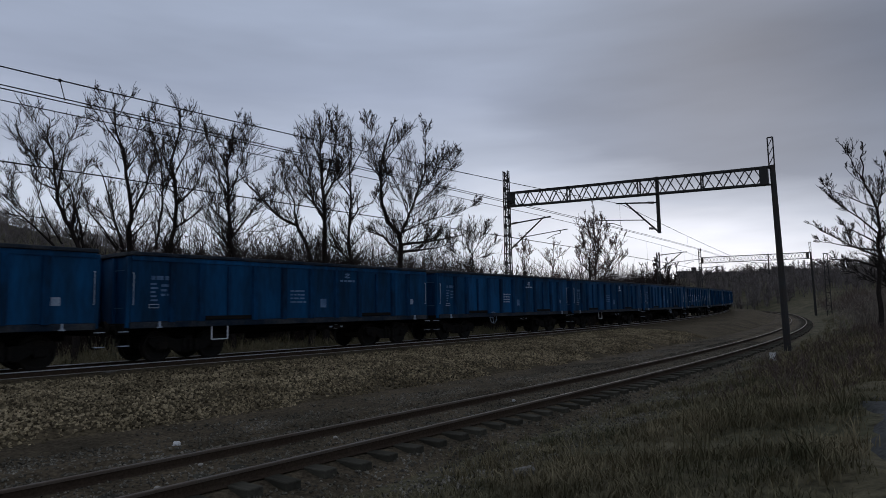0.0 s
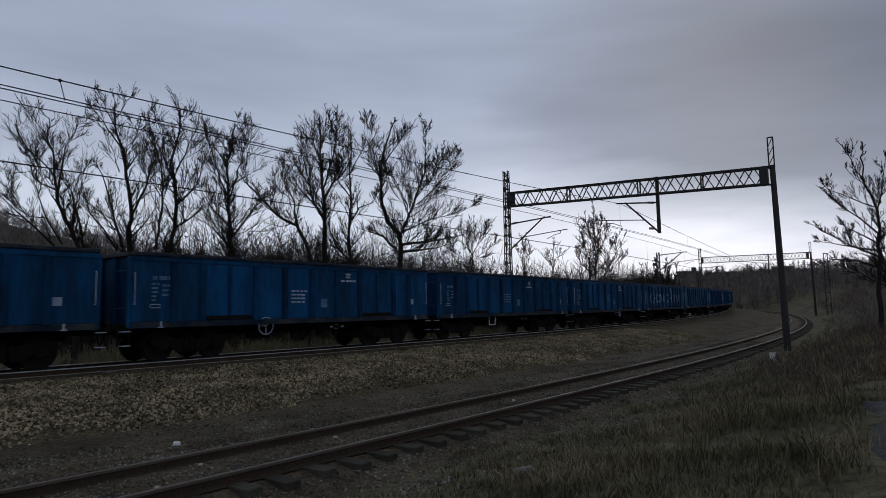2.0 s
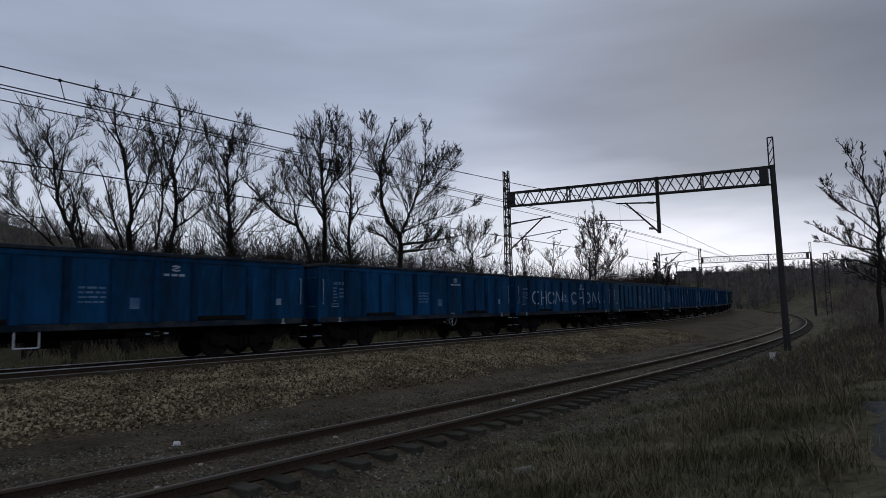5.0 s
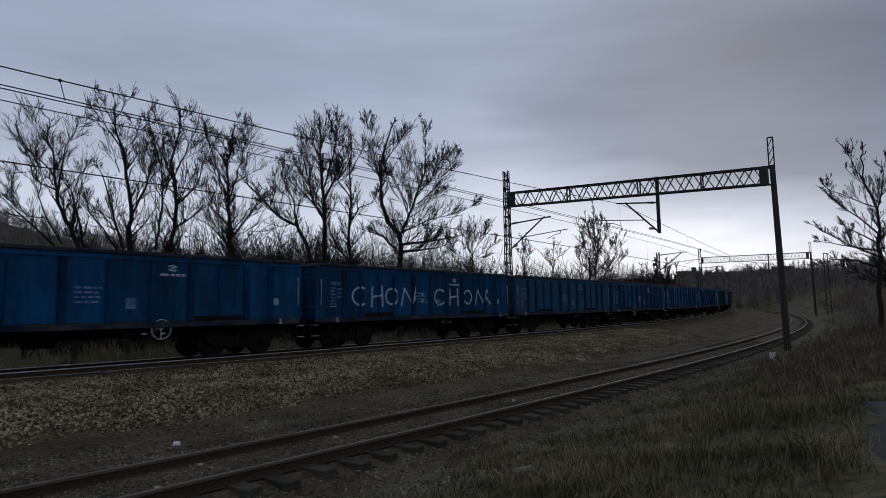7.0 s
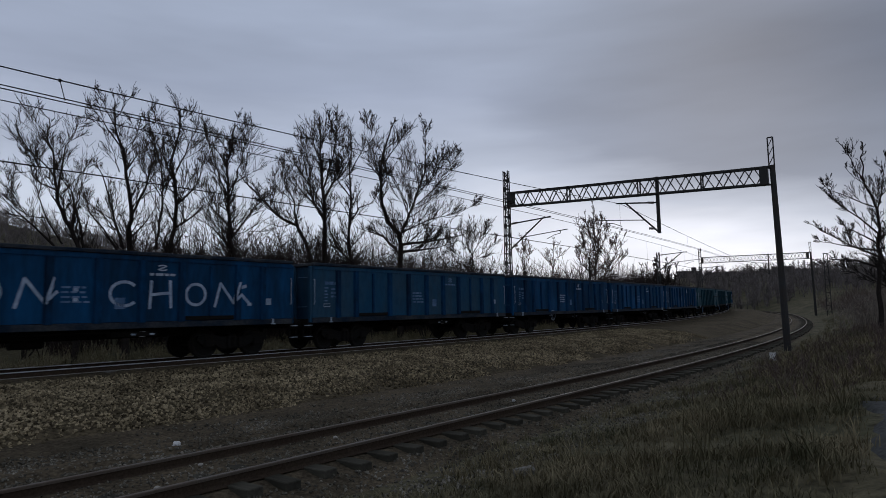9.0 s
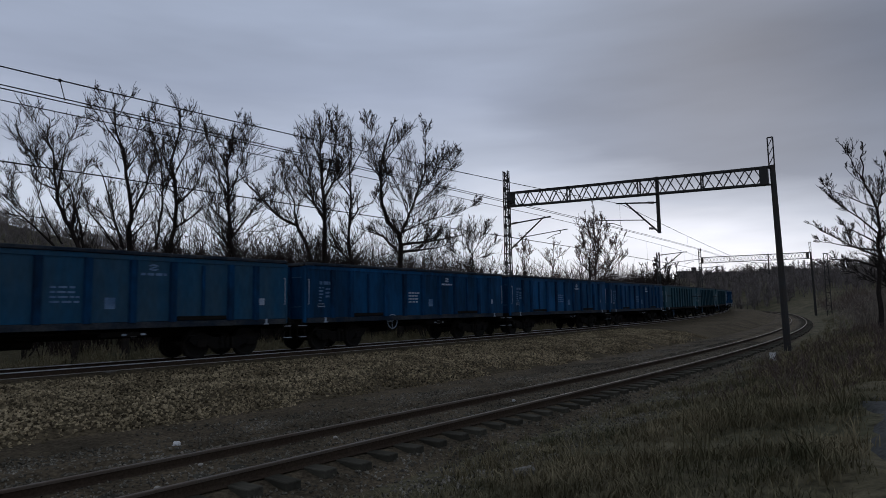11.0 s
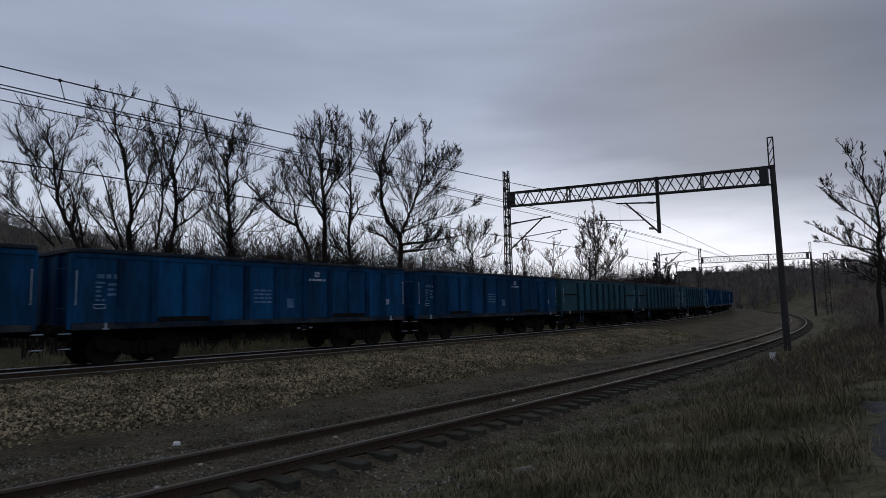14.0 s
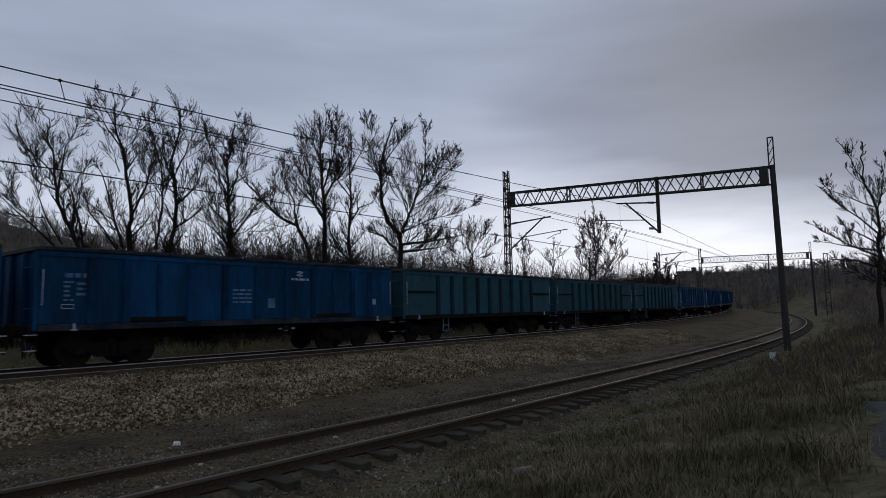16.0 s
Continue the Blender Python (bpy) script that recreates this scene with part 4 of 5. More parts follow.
wire_run("contact_wire", [lambda s: (.33, 5.53), lambda s: (.39, 5.53)], .013, "thin twin contact wire above the main track")
wire_run("messenger_wire", [lambda s: (.33, sag(s, 7.18, 7.22))], .015, "carrier wire above the main track")
wire_run("contact_wire", [lambda s: (5.02, 6.03), lambda s: (5.12, 6.07)], .013, "thin twin contact wire over the empty track bed")
wire_run("messenger_wire", [lambda s: (5.0, sag(s, 6.46, 7.62))], .015, "sagging carrier wire over the empty track bed")


def droppers():
    for s in np.arange(25, 101, 5.0):
        for o, lo, hi in ((.36, 5.53, sag(s, 7.18, 7.22)), (5.05, 6.05, sag(s, 6.46, 7.62))):
            if (s + o) % 3 < 1.2:
                continue
            bm = add_rod(bmesh.new(), on_line(s, o, lo), on_line(s, o, hi), .006, seg=5)
            tagged(part("dropper", bm, M_WIRE), "thin dropper wire hanging between two wires", "overhead wire", "dropper wires")
    bm = add_rod(bmesh.new(), on_line(-.5, 5.05, 6.05), on_line(-.6, 5.0, sag(-.6, 6.46, 7.62)), .010, seg=5)
    add_rod(bm, on_line(-.6, 5.0, sag(-.6, 6.46, 7.62) - .03), on_line(-.6, 5.0, sag(-.6, 6.46, 7.62) + .03), .03, seg=6)
    tagged(part("dropper", bm, M_WIRE), "dropper wire with clamp between two wires", "overhead wire", "dropper wires")


droppers()


# ---- trees ----
def grow(paths, rnd, p, d, length, r, level, droop=0.0, density=1.0, thin=.009):
    """One branch with its children; paths collects tubes by thickness level."""
    n = (4, 4, 3, 2)[level]
    pts = []
    pos, dr = Vector(p), Vector(d)
    for i in range(n + 1):
        f = i / n
        pts.append((pos.x, pos.y, pos.z, max(r * (1 - .8 * f), thin)))
        dr = (dr + Vector((rnd.gauss(0, .13), rnd.gauss(0, .13), rnd.gauss(0, .09) + (.13 - droop)))).normalized()
        pos = pos + dr * (length / n)
    paths[min(level, 2)].append(pts)
    if level >= 3:
        return
    kids = {0: 8, 1: 8, 2: 3}[level]
    for i in range(max(2, int(kids * density * rnd.uniform(.75, 1.2)))):
        f = rnd.uniform(.12, 1.0)
        k = min(int(f * n), n - 1)
        a, b = Vector(pts[k][:3]), Vector(pts[k + 1][:3])
        q = a.lerp(b, f * n - k)
        ax = (b - a).normalized()
        side = Vector((rnd.gauss(0, 1), rnd.gauss(0, 1), rnd.gauss(0, .6)))
        side = (side - ax * side.dot(ax)).normalized()
        ang = radians(rnd.uniform(20, 48))
        nd = ax * math.cos(ang) + side * math.sin(ang) + Vector((0, 0, .12))
        nl = length * rnd.uniform(.34, .68) * (1.1 - .4 * f)
        grow(paths, rnd, q, nd.normalized(), nl, max(r * rnd.uniform(.4, .55) * (1.1 - .5 * f), thin * 1.2), level + 1, droop, density, thin)


def tree(name, label, base, limbs, seed, bark, r0=.16, density=1.0, length=2.2, category="tree", group="bare trees"):
    """Bare tree. limbs: polylines (across, up) in metres from the foot; each later limb springs from an earlier one."""
    rnd = random.Random(seed)
    bx, by = base
    thin = max(.008, .00024 * math.hypot(bx, by))
    paths = {0: [], 1: [], 2: []}
    trunk, grown_so_far = [], []
    bz = float(ground_z(np.array([bx]), np.array([by]))[0])
    yaw = math.atan2(by, bx) - math.pi / 2
    ca, sa = math.cos(yaw), math.sin(yaw)
    for j, ln in enumerate(limbs):
        # depth: follow the parent limb at the fork, then lean away from it
        total = sum(math.hypot(q[0] - p[0], q[1] - p[1]) for p, q in zip(ln, ln[1:]))
        start, rr = 0.0, r0
        if j and ln[0][1] > 0.3:
            near = min(grown_so_far, key=lambda g: math.hypot(g[0] - ln[0][0], g[1] - ln[0][1]))
            start, rr = near[2], max(.03, near[3] * .64)
        elif j:
            start, rr = rnd.uniform(-.8, .8), r0 * rnd.uniform(.5, .7)
        reach = 0 if j == 0 else total * rnd.uniform(-.55, .55)
        pts = []
        gone = 0.0
        for i, (u, v) in enumerate(ln):
            if i:
                gone += math.hypot(u - ln[i - 1][0], v - ln[i - 1][1])
            pts.append(Vector((u, start + reach * gone / total, v)))
        fine = []
        for a, b in zip(pts, pts[1:]):
            k = max(2, int((b - a).length / .5))
            for i in range(k):
                fine.append(a.lerp(b, i / k) + Vector((rnd.gauss(0, .035), rnd.gauss(0, .035), rnd.gauss(0, .02))) * (1 if fine else 0))
        fine.append(pts[-1])
        N = len(fine)
        radii = [max(rr * (1 - .88 * i / (N - 1)), thin * 1.3) for i in range(N)]
        grown_so_far += [(q.x, q.z, q.y, r) for q, r in zip(fine, radii)]
        fine = [Vector((q.x * ca - q.y * sa, q.x * sa + q.y * ca, q.z)) for q in fine]
        trunk.append([(q.x, q.y, q.z, r) for q, r in zip(fine, radii)])
        first = .28 if ln[0][1] < .3 else .06
        for _ in range(int(total * (1 - first) * 3.8 * density)):
            f = rnd.uniform(first, 1.0)
            i = min(int(f * (N - 1)), N - 2)
            ax = (fine[i + 1] - fine[i]).normalized()
            side = Vector((rnd.gauss(0, 1), rnd.gauss(0, 1), rnd.gauss(0, .4)))
            side = (side - ax * side.dot(ax)).normalized()
            ang = radians(rnd.uniform(20, 62))
            nd = (ax * math.cos(ang) + side * math.sin(ang) + Vector((0, 0, .22))).normalized()
            grow(paths, rnd, fine[i].lerp(fine[i + 1], rnd.random()), nd, length * rnd.uniform(.4, 1.0) * (1.2 - .9 * f), max(thin * 1.5, min(radii[i] * .5, .045)), 1, 0.0, min(density, 1.2), thin)
    t = thing(name, label, category, group, m=pose(bx, by, bz - .1))
    share("trunk", mesh_of("trunk", *tube_mesh(trunk, 8), M_BARK, True), t)
    va, fa = tube_mesh(paths[1] + paths[0], 4)
    vb, fb = tube_mesh(paths[2], 3)
    k = len(va)
    share("crown", mesh_of("crown", va + vb, fa + [tuple(q + k for q in f) for f in fb], bark), t)
    return t


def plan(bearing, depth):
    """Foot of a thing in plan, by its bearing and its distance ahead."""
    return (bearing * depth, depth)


ALDER = "tall leafless dark multi-stemmed tree behind the railway line"
BIRCH = "slender leafless birch with fine twigs"
BANK_TREE = "leafless dark tree standing on the grassy bank"
tree("alder_tree", ALDER, (-17.05, 29.50), [[(-0.0, 0.0), (-0.0, 5.4), (-0.4, 6.5), (-0.8, 7.2), (-1.0, 8.2), (-1.1, 9.1), (-1.2, 10.0), (-1.4, 10.9), (-1.4, 11.6)], [(-1.1, 8.8), (-1.6, 9.6), (-2.2, 10.2), (-2.6, 10.9), (-2.7, 11.2)], [(-1.0, 8.2), (-1.6, 8.5), (-2.1, 9.0), (-3.0, 8.9)], [(-1.0, 7.9), (-0.8, 9.1), (-0.7, 10.2), (-0.4, 11.0), (-0.2, 11.3)], [(0.2, 5.4), (0.0, 6.5), (-0.2, 7.3), (-0.4, 8.1), (-0.7, 8.6), (-0.9, 9.1)], [(-0.2, 7.5), (0.0, 8.1), (0.1, 9.2)], [(-1.0, 5.6), (-1.8, 6.5), (-2.5, 7.0), (-3.0, 7.6)], [(-0.7, 5.7), (-1.3, 6.8), (-1.7, 8.0), (-1.6, 9.0), (-1.9, 9.8), (-2.4, 10.0)], [(-1.3, 6.9), (-2.2, 7.0), (-2.7, 7.9), (-3.2, 8.5)], [(-1.2, 10.0), (-1.6, 10.6), (-1.8, 11.3)]], 21, M_BARK, 0.16, 1.0, 2.4)
tree("alder_tree", ALDER, (-16.25, 32.50), [[(0.0, 0.0), (0.0, 5.6), (0.0, 6.8), (0.1, 7.7), (-0.1, 8.9), (-0.2, 10.0), (-0.4, 10.9), (-0.7, 11.8), (-0.8, 12.7), (-0.8, 13.4)], [(-0.4, 10.9), (-1.1, 11.9), (-1.6, 12.6), (-1.8, 12.8)], [(-0.3, 10.3), (0.1, 11.3), (0.4, 12.3)], [(-0.2, 9.8), (0.3, 10.6), (0.6, 11.5)], [(0.1, 7.4), (0.5, 8.3), (0.8, 9.5), (1.2, 10.5), (1.1, 11.4), (0.8, 12.3), (0.6, 12.9)], [(-0.7, 11.9), (-1.2, 12.8), (-1.4, 13.3)], [(-0.8, 12.4), (-0.4, 13.0), (-0.3, 13.4)], [(-0.3, 5.8), (-0.7, 7.3), (-1.0, 8.8), (-1.4, 9.9), (-1.7, 10.7)], [(-0.5, 5.6), (-1.2, 6.7), (-1.8, 7.6), (-2.0, 8.4)], [(-0.5, 9.7), (-0.8, 10.6), (-1.2, 11.4)]], 22, M_BARK, 0.2, 1.05, 2.2)
tree("alder_tree", ALDER, (-15.20, 35.00), [[(0.0, 0.0), (0.0, 5.6), (0.2, 7.0), (0.3, 8.3), (0.2, 9.6), (0.0, 10.6), (0.3, 11.9), (0.4, 13.1), (0.3, 13.8)], [(0.2, 9.6), (-0.3, 10.9), (-0.4, 12.1), (-0.6, 13.3)], [(0.3, 8.3), (1.3, 9.3), (1.6, 10.4), (2.0, 11.0)], [(0.3, 10.3), (0.9, 11.8), (1.3, 12.9), (1.1, 13.7)], [(-0.7, 5.8), (-0.5, 7.3), (-0.4, 8.9), (-0.5, 10.5), (-1.0, 12.1), (-1.3, 13.3)], [(0.2, 7.0), (1.3, 7.7), (2.0, 8.4)], [(-0.4, 12.1), (-0.8, 13.0), (-0.9, 13.6)], [(-0.5, 8.8), (-1.1, 9.7), (-1.5, 10.5)], [(0.4, 12.7), (0.8, 13.6)]], 23, M_BARK, 0.21, 1.1, 2.1)
tree("alder_tree", ALDER, (-12.51, 37.50), [[(0.0, 0.0), (0.0, 5.8), (-0.2, 7.4), (-0.3, 9.1), (-0.4, 10.8), (-0.2, 12.5), (0.0, 13.5), (0.2, 14.0)], [(-0.3, 9.1), (-0.9, 10.8), (-1.4, 12.5), (-1.6, 13.4)], [(-0.3, 9.4), (0.4, 11.2), (0.7, 12.7), (0.8, 13.5)], [(-0.2, 7.4), (-1.1, 8.4), (-1.7, 9.4), (-2.1, 10.2)], [(-0.1, 6.7), (0.9, 8.1), (1.8, 9.1)], [(-0.4, 10.8), (-0.6, 12.3), (-0.8, 13.5)], [(-0.0, 6.0), (-1.2, 7.4), (-1.9, 7.9)]], 24, M_BARK, 0.18, 1.2, 2.6)
tree("alder_tree", ALDER, (-8.74, 42.00), [[(-0.0, 0.0), (-0.0, 5.6), (-0.4, 7.0), (-1.0, 8.1), (-1.9, 8.5), (-2.6, 9.1), (-3.4, 10.0), (-4.1, 10.7), (-4.6, 11.4)], [(-1.0, 8.1), (-1.2, 9.7), (-1.7, 11.0), (-1.8, 12.1), (-2.1, 13.2)], [(-1.2, 9.7), (-1.9, 10.4), (-2.6, 11.2)], [(-4.1, 10.7), (-4.4, 11.7), (-4.8, 12.2)], [(-2.1, 8.6), (-2.6, 9.8), (-3.0, 10.8)]], 25, M_BARK, 0.22, 1.0, 2.6)
tree("alder_tree", ALDER, (-8.12, 43.50), [[(0.0, 0.0), (0.0, 5.7), (-0.1, 7.2), (-0.0, 8.4), (-0.1, 10.0), (-0.3, 11.6), (-0.4, 13.2), (-0.3, 14.6), (-0.4, 15.9)], [(-0.0, 8.4), (-0.8, 9.8), (-1.1, 11.2), (-1.8, 12.4), (-2.3, 13.3), (-2.9, 13.9)], [(-0.6, 9.6), (-1.8, 10.8), (-2.5, 11.5)], [(-0.1, 10.8), (0.4, 12.4), (0.8, 14.2), (1.0, 15.5)], [(-0.4, 12.8), (-1.0, 14.2), (-1.2, 15.2)], [(-0.1, 10.0), (0.9, 11.6), (1.2, 12.8)], [(-0.3, 13.6), (0.2, 15.0), (0.6, 15.9)], [(1.5, 0.0), (1.9, 5.5), (0.9, 6.4), (0.2, 7.8), (-0.0, 8.6)], [(-1.0, 11.0), (-1.6, 13.2), (-2.0, 14.3)]], 26, M_BARK, 0.26, 1.2, 2.5)
tree("alder_tree", ALDER, (-6.69, 46.00), [[(0.0, 0.0), (0.0, 5.7), (-0.2, 7.4), (-0.1, 8.8), (0.0, 10.5), (-0.1, 12.6), (-0.0, 14.4), (0.0, 15.5)], [(-0.1, 8.8), (0.6, 9.9), (1.6, 10.3), (1.9, 11.0)], [(-0.0, 12.6), (0.8, 13.9), (1.2, 15.2), (1.1, 16.0)], [(-0.0, 13.3), (-0.6, 14.5), (-0.4, 15.2)], [(-0.1, 10.7), (-0.9, 11.8), (-1.0, 12.3)]], 27, M_BARK, 0.19, 1.05, 2.5)
tree("alder_tree", ALDER, (-3.39, 49.50), [[(0.0, 0.0), (0.0, 5.8), (0.1, 7.4), (-0.1, 8.3), (-1.0, 9.2), (-1.3, 10.6), (-1.4, 11.9), (-1.5, 13.3), (-1.1, 15.1), (-0.7, 16.3), (-0.4, 17.1)], [(-1.4, 11.9), (-1.8, 13.8), (-2.1, 15.6), (-2.2, 16.8)], [(0.0, 7.9), (0.8, 9.7), (1.3, 11.0), (2.0, 12.8), (2.0, 14.7), (1.9, 15.7)], [(1.3, 10.3), (2.9, 11.9), (4.2, 13.7), (5.1, 15.2)], [(0.8, 9.4), (0.2, 11.3), (-0.3, 12.8), (-0.7, 13.3)], [(0.2, 11.5), (0.6, 13.3), (0.9, 14.9)], [(1.4, 11.2), (2.9, 12.8), (3.6, 14.7), (3.4, 15.5)], [(0.2, 8.3), (2.4, 9.2), (4.6, 9.6), (5.8, 10.1)], [(0.3, 7.4), (2.8, 7.8), (5.0, 8.3), (5.9, 8.8)], [(-1.2, 13.8), (-0.0, 15.6), (0.7, 16.7)], [(-0.3, 7.0), (-1.4, 8.2), (-2.8, 8.7)], [(0.2, 6.8), (2.3, 7.0), (4.1, 7.4)]], 28, M_BARK, 0.29, 1.1, 2.9)
tree("alder_tree", "small leafless dark tree behind the railway line", (2.59, 58.00), [[(0.0, 0.0), (0.0, 5.0), (0.1, 7.7), (0.1, 9.1)], [(0.1, 7.1), (0.9, 8.7), (1.4, 9.6)], [(0.1, 7.1), (-1.0, 8.7), (-1.1, 9.5)], [(0.1, 6.7), (1.6, 7.6), (2.3, 8.1)], [(-0.0, 6.1), (-1.8, 7.7), (-2.3, 8.8)]], 29, M_BARK, 0.12, 1.0, 3.0)
tree("birch_tree", BIRCH, (8.80, 68.00), [[(0.0, 0.0), (0.0, 5.3), (-0.1, 8.0), (-0.2, 10.0)], [(-0.1, 6.8), (-0.8, 8.6)], [(-0.1, 7.1), (0.6, 8.9)]], 31, M_BIRCH, 0.09, 0.8, 2.4)
tree("birch_tree", BIRCH, (12.70, 73.00), [[(0.0, 0.0), (0.0, 5.5), (0.1, 8.4), (0.1, 9.9)], [(0.0, 6.8), (-0.7, 8.6)], [(0.1, 7.1), (0.9, 8.7)]], 32, M_BIRCH, 0.09, 0.8, 2.4)
tree("birch_tree", "tall slender leafless birch with an oval crown of fine twigs", (20.85, 87.00), [[(0.0, 0.0), (0.0, 5.1), (0.2, 11.0), (0.1, 14.5), (0.2, 16.3)], [(0.0, 7.1), (-1.2, 10.2), (-1.5, 12.5)], [(0.0, 7.8), (1.3, 10.9), (1.9, 13.2)], [(0.1, 10.2), (-0.8, 13.0), (-1.0, 15.0)], [(0.1, 11.0), (1.1, 13.7), (1.4, 15.2)], [(-0.0, 6.4), (-1.9, 8.3), (-2.1, 10.3)], [(-0.0, 6.7), (2.0, 8.9), (2.3, 10.9)]], 33, M_BIRCH, 0.17, 0.9, 3.0)
tree("birch_tree", BIRCH, (23.05, 92.00), [[(0.0, 0.0), (0.0, 5.6), (1.6, 8.7), (2.9, 11.1), (3.5, 12.3)], [(0.9, 7.1), (2.4, 8.2), (3.6, 9.4)], [(1.9, 9.1), (2.1, 11.1), (2.5, 12.6)]], 34, M_BIRCH, 0.12, 0.8, 2.8)
tree("bank_tree", BANK_TREE, (23.31, 34.00), [[(0.0, 0.0), (0.0, -0.2), (0.0, 2.5), (0.2, 4.0), (0.2, 5.5), (0.2, 6.5), (-0.0, 7.3), (-0.3, 8.4), (-0.3, 9.5), (-0.2, 10.1)], [(0.2, 6.5), (0.5, 7.4), (0.7, 8.6), (0.8, 9.8)], [(0.1, 6.7), (-0.8, 7.2), (-1.9, 7.7), (-2.3, 8.2)], [(0.2, 5.2), (-0.6, 6.1), (-1.6, 7.1), (-2.5, 8.1)], [(-0.1, 7.8), (-0.7, 8.4), (-1.1, 9.0)], [(-0.2, 8.1), (-0.8, 9.3), (-1.0, 10.0)], [(0.2, 4.6), (-0.9, 5.5), (-1.6, 6.1)], [(0.1, 4.0), (-1.2, 4.7), (-2.4, 5.5), (-2.8, 5.9)], [(0.1, 3.4), (-1.0, 3.9), (-2.1, 4.0), (-2.8, 3.8)], [(0.2, 4.3), (-1.5, 4.7), (-2.7, 5.0)], [(0.4, 7.2), (1.5, 8.5), (2.1, 9.6)], [(0.2, 4.9), (1.4, 6.0), (2.1, 6.9)]], 41, M_BARK, 0.15, 1.0, 1.45)
tree("bank_tree", BANK_TREE, (28.80, 40.00), [[(0.0, 0.0), (0.0, -0.4), (0.2, 3.5), (0.3, 6.0)], [(0.2, 2.4), (-1.1, 4.3), (-2.0, 5.1)], [(0.2, 3.1), (1.5, 4.8)], [(0.1, 1.7), (-1.5, 2.8), (-2.7, 3.6)]], 42, M_BARK, 0.14, 1.1, 2.2)


def shrub(base, h, seed, fan=.62, density=.75, label="bushy young leafless tree among the brush"):
    """Young bare tree with a fan of stems from the foot."""
    rnd = random.Random(seed)
    limbs = []
    for i in range(rnd.choice((5, 6, 7))):
        lean = (0 if i == 0 else rnd.uniform(-fan, fan)) * h
        top = h * rnd.uniform(.72, 1.0) * (1 - .25 * abs(lean) / h)
        limbs.append([(lean * .05, 0.0), (lean * .35, top * .42), (lean * .75, top * .75), (lean, top)])
    tree("shrub", label, base, limbs, seed, M_TWIG, .07, density, 2.0, "shrub", "bare shrubs")


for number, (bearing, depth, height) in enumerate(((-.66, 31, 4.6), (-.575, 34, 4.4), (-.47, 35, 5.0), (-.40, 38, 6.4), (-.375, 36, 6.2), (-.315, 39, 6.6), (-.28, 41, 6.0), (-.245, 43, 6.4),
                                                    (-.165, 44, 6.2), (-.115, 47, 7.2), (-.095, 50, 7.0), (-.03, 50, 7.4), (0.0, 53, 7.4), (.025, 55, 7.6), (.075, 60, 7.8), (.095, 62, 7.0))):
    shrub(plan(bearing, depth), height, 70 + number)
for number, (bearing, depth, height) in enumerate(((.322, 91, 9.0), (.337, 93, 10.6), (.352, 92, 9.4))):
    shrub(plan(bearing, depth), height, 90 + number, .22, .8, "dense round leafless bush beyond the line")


# ---- undergrowth and far woods ----
def thicket(name, feet, hgt, seed, material, label, stems=7, spread=.5, tip=.006, shoots=5):
    rnd = random.Random(seed)
    paths = []
    for x, y in feet:
        z = float(ground_z(np.array([x]), np.array([y]))[0])
        hh = hgt * rnd.uniform(.35, 1.15)
        for _ in range(stems):
            a = rnd.uniform(0, 6.28)
            d = Vector((math.cos(a) * spread * rnd.random(), math.sin(a) * spread * rnd.random(), 1)).normalized()
            p = Vector((x + rnd.gauss(0, .3), y + rnd.gauss(0, .3), z - .1))
            l = hh * rnd.uniform(.5, 1.0)
            q = p + d * l * .5
            e = q + (d + Vector((rnd.gauss(0, .2), rnd.gauss(0, .2), .1))).normalized() * l * .5
            w = .012 + .004 * hh
            paths.append([(*p, w), (*q, w * .6), (*e, tip)])
            for _ in range(shoots):
                f = rnd.uniform(.25, .95)
                b = p.lerp(e, f)
                c = b + Vector((rnd.gauss(0, .5), rnd.gauss(0, .5), rnd.uniform(.2, .9))) * (hh * .2)
                paths.append([(*b, max(w * .45, tip)), (*c, tip)])
    ob = new(name, mesh_of(name, *tube_mesh(paths, 3), material))
    tagged(ob, label, "bushes", kind="stuff")


def feet_along(seed, n, s_rng, o_rng):
    rng = np.random.default_rng(seed)
    c = on_line(rng.uniform(*s_rng, n), rng.uniform(*o_rng, n))
    return [(p[0], p[1]) for p in c]


thicket("undergrowth", feet_along(51, 120, (0, 16), (-24, -15)), 5.6, 51, M_TWIG, "leafless brush behind the railway line", 7, .6, .010, 8)
thicket("undergrowth", feet_along(56, 430, (14, 50), (-25, -15)), 8.6, 56, M_TWIG, "dense leafless brush behind the railway line", 7, .6, .012, 9)
thicket("undergrowth", feet_along(55, 260, (46, 85), (-22, -14)), 7.6, 55, M_TWIG, "dense leafless brush behind the railway line", 7, .55, .013, 7)
thicket("undergrowth", feet_along(52, 330, (60, 125), (-14, -7)), 8.0, 52, M_TWIG, "dense leafless brush behind the railway line", 8, .5, .017)
thicket("brambles", feet_along(57, 420, (9, 42), (15.2, 24)), .75, 57, M_BIRCH, "tangled dead brambles among the bank grass", 9, 1.3, .004, 6)
thicket("bank_brush", feet_along(58, 520, (58, 128), (16, 52)), 3.2, 58, M_BIRCH, "dark leafless brush on the bank", 8, .6, .012)
thicket("bank_brush", feet_along(53, 340, (38, 120), (15.5, 34)), 3.0, 53, M_BRUSH, "dark leafless brush on the bank", 8)


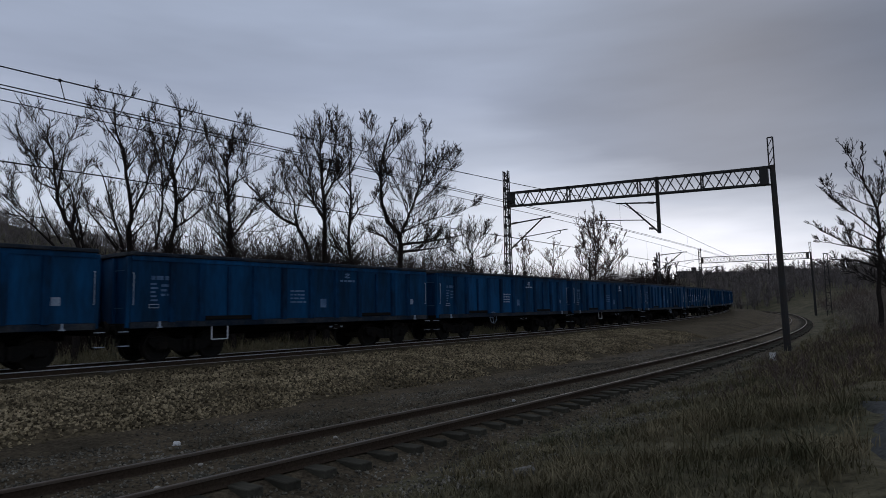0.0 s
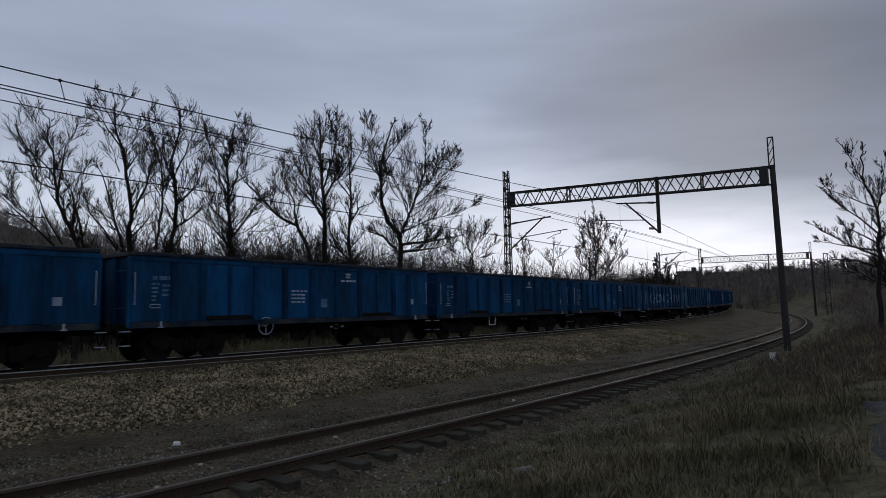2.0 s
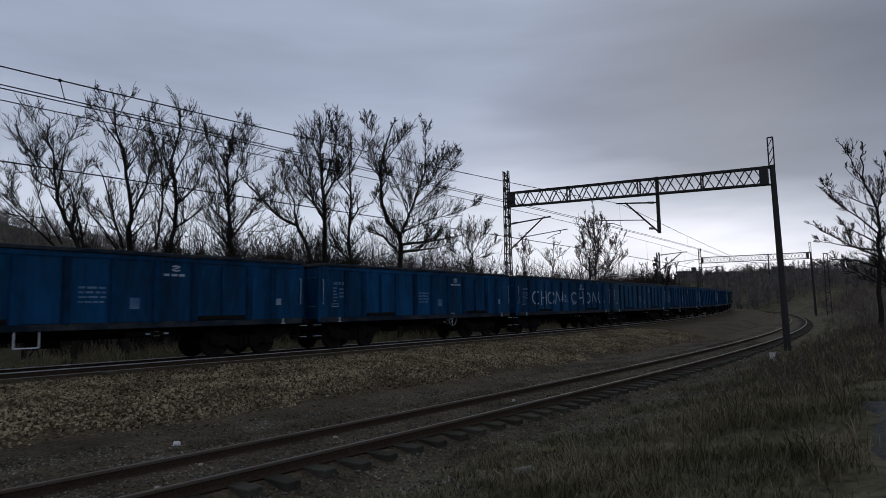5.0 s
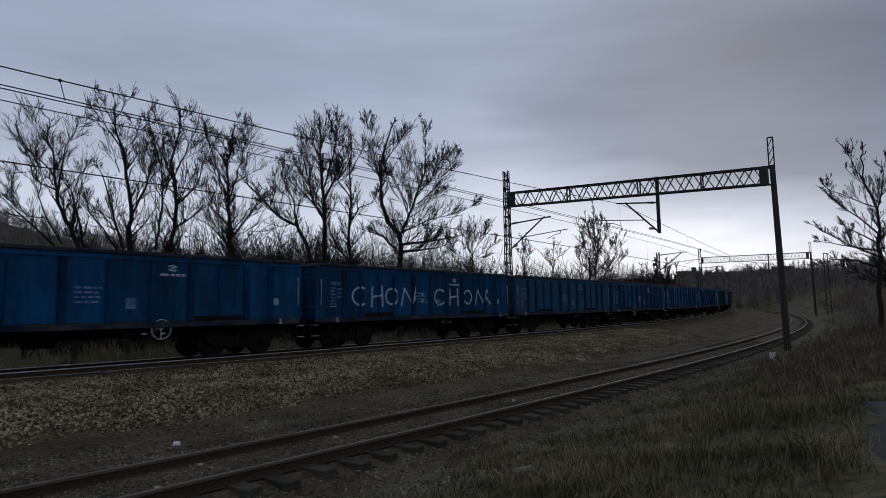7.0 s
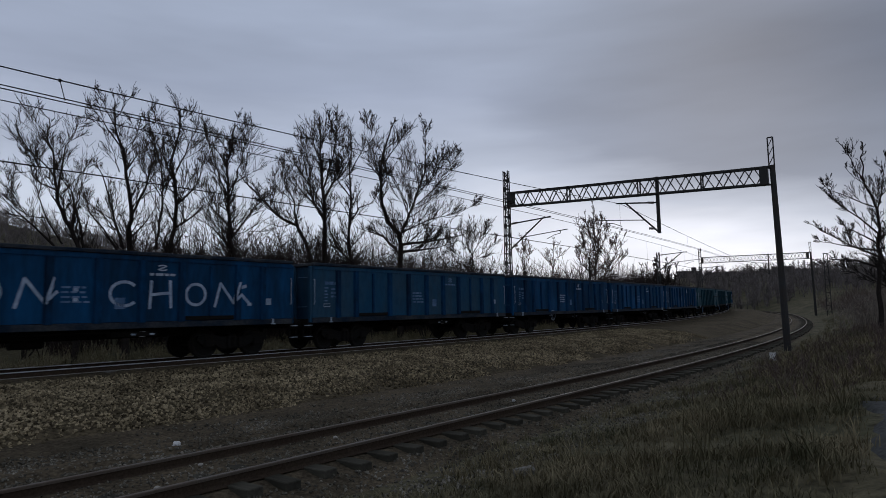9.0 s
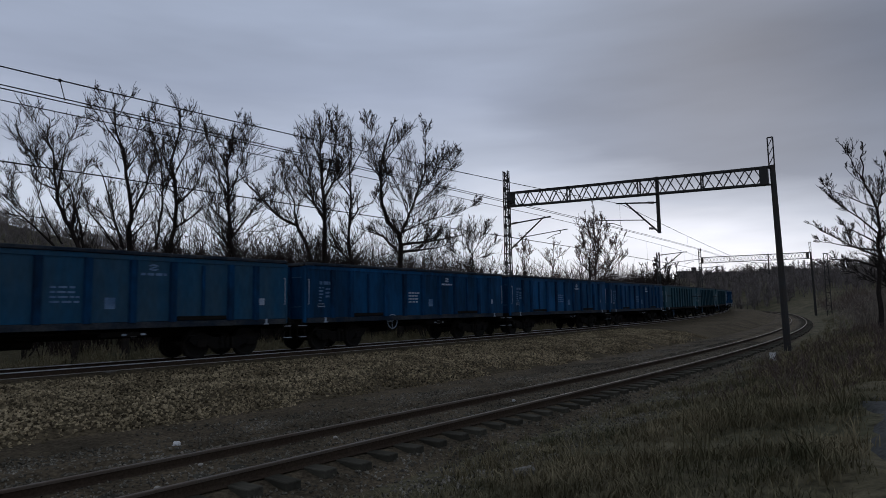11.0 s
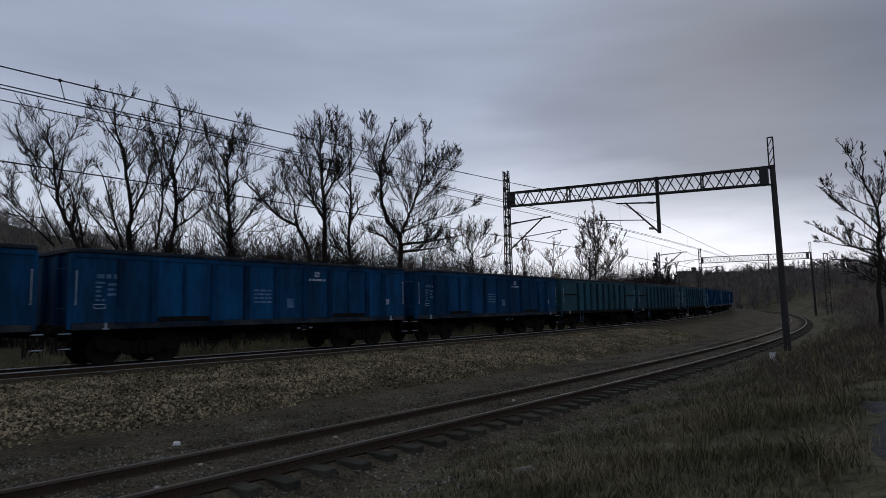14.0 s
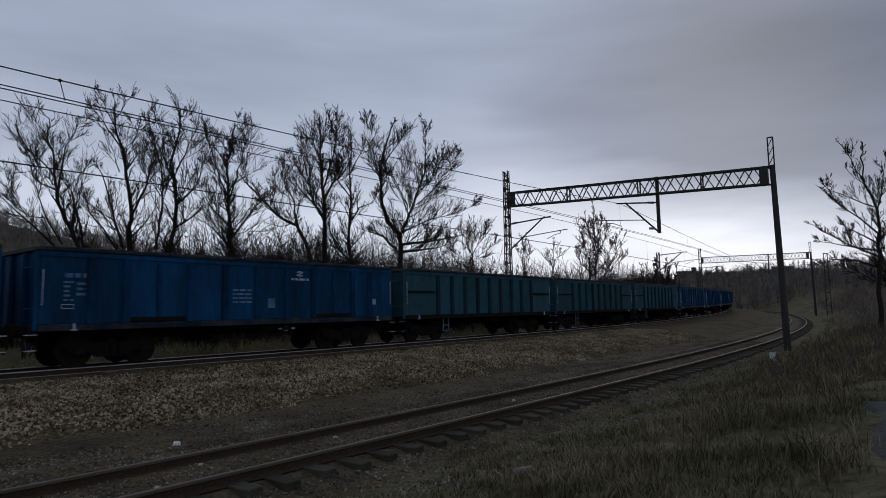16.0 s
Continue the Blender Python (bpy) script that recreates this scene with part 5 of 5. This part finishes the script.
def woods(name, seed, n, bearing, dist, hgt, material, label):
    """Many bare trunks with feathery crowns, far off."""
    rng = random.Random(seed)
    paths = []
    for _ in range(n):
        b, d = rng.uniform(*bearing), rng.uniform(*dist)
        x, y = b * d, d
        z = float(ground_z(np.array([x]), np.array([y]))[0])
        hh = hgt * rng.uniform(.6, 1.1)
        w = .004 * d / 11
        paths.append([(x, y, z - .5, w * 2.0), (x + rng.gauss(0, .3), y, z + hh * .5, w * 1.4), (x + rng.gauss(0, .6), y, z + hh, w * .4)])
        for _ in range(16):
            f = rng.uniform(.15, .95)
            l = hh * .3 * (1.15 - f)
            a = rng.uniform(0, 6.28)
            q = Vector((x, y, z + hh * f))
            e = q + Vector((math.cos(a) * l, math.sin(a) * l, l * rng.uniform(.5, 1.3)))
            m = q.lerp(e, .5) + Vector((0, 0, -.1 * l))
            paths.append([(*q, w), (*m, w * .8), (*e, w * .3)])
    ob = new(name, mesh_of(name, *tube_mesh(paths, 3), material))
    tagged(ob, label, "woods", kind="stuff")


woods("far_woods", 61, 900, (.25, .80), (185, 260), 5.6, M_WOODS, "distant brown leafless woods round the bend")
woods("far_woods", 62, 420, (.44, .80), (150, 195), 4.6, M_WOODS, "distant brown leafless woods round the bend")
woods("hill_woods", 63, 1100, (-.95, -.05), (56, 110), 3.0, M_WOODS, "brown leafless thicket on the hill")
woods("far_woods", 64, 300, (-.45, .30), (110, 200), 8.0, M_WOODS, "distant leafless woods beyond the line")


def far_building(bearing, depth, w, d, h, label, windows):
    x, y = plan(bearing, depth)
    z = float(ground_z(np.array([x]), np.array([y]))[0])
    b = thing("apartment_building", label, "building", "far buildings", m=pose(x, y, z - .5, 0, 0, math.degrees(math.atan2(y, x)) - 90))
    part("wall", box((-w / 2, -d / 2, 0), (w / 2, d / 2, h), .02), M_BUILD, b)
    part("roof", box((-w / 2 - .3, -d / 2 - .3, h), (w / 2 + .3, d / 2 + .3, h + .5), .05), M_BUILD, b)
    part("stair_head", box((w * .1, -d / 4, h + .5), (w * .3, d / 4, h + 2.2), .05), M_BUILD, b)
    me = None
    for i in range(windows):
        for k in range(int(h // 3)):
            x0 = -w / 2 + w * (i + .5) / windows
            m = pose(x0, -d / 2 - .04, 1.6 + 3 * k)
            if me is None:
                bm = box((-.7, -.05, -.7), (.7, .05, .7), .02)
                me = bpy.data.meshes.new("window")
                bm.to_mesh(me)
                bm.free()
                me.materials.append(M_PANE)
            share("window", me, b, m)


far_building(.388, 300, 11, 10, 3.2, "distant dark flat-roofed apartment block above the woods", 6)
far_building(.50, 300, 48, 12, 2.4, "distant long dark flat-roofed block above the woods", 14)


# ---- small lineside things ----
def marker_post(s, o, h, w, label):
    p = on_line(s, o)
    z = float(ground_z(np.array([p[0]]), np.array([p[1]]))[0])
    m = thing("marker_post", label, "marker post", m=pose(p[0], p[1], z, 0, 0, math.degrees(math.atan2(p[1], p[0])) - 90))
    part("post", box((-.07, -.05, -.2), (.07, .05, h), .012), M_GREYCONC, m)
    part("plate", box((-w / 2, -.09, h - .12), (w / 2, -.055, h + .2), .012), M_POST, m, "whitewashed plate")


marker_post(22.2, 14.15, .22, .24, "small white-plated concrete marker post in dead grass")


def concrete_block():
    p = on_line(1.6, 15.1)
    z = float(ground_z(np.array([p[0]]), np.array([p[1]]))[0])
    bm = box((-.14, -.08, -.1), (.14, .08, .13), .025)
    for v in bm.verts:
        v.co += Vector((noise.noise(v.co * 9), noise.noise(v.co * 7), noise.noise(v.co * 8))) * .02
    ob = part("concrete_block", bm, M_CONC)
    ob.matrix_basis = pose(p[0], p[1], z, 4, -5, 15)
    tagged(ob, "grey broken concrete block lying in grass", "concrete block")


concrete_block()


def utility_pole(bearing, depth, h):
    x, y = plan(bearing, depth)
    z = float(ground_z(np.array([x]), np.array([y]))[0])
    t = thing("utility_pole", "plain dark wooden pole behind the line", "pole", m=pose(x, y, z))
    part("pole", add_rod(bmesh.new(), (0, 0, -.5), (0, 0, h), .15, .11, 10), M_BARK, t)
    part("cap", add_rod(bmesh.new(), (0, 0, h), (0, 0, h + .06), .13, .06, 10), M_MAST, t)


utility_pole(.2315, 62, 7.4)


# ---- what moves: the train and its wheelsets ----
def motions():
    times = [i * 0.5 for i in range(33)]
    turn_times = [2 * i / 30 for i in range(241)]
    for n, w in WAGONS.items():
        walk(w, [(t, wagon_pose(n, t)) for t in times])
        for bog in w.children:
            if not bog.name.startswith("bogie"):
                continue
            for ws in bog.children:
                if ws.name.startswith("wheelset"):
                    c = ws.location.copy()
                    walk(ws, [(t, pose(c.x, c.y, c.z, 0, -math.degrees((travelled(t) - travelled(0)) / .46), 0)) for t in turn_times])


motions()
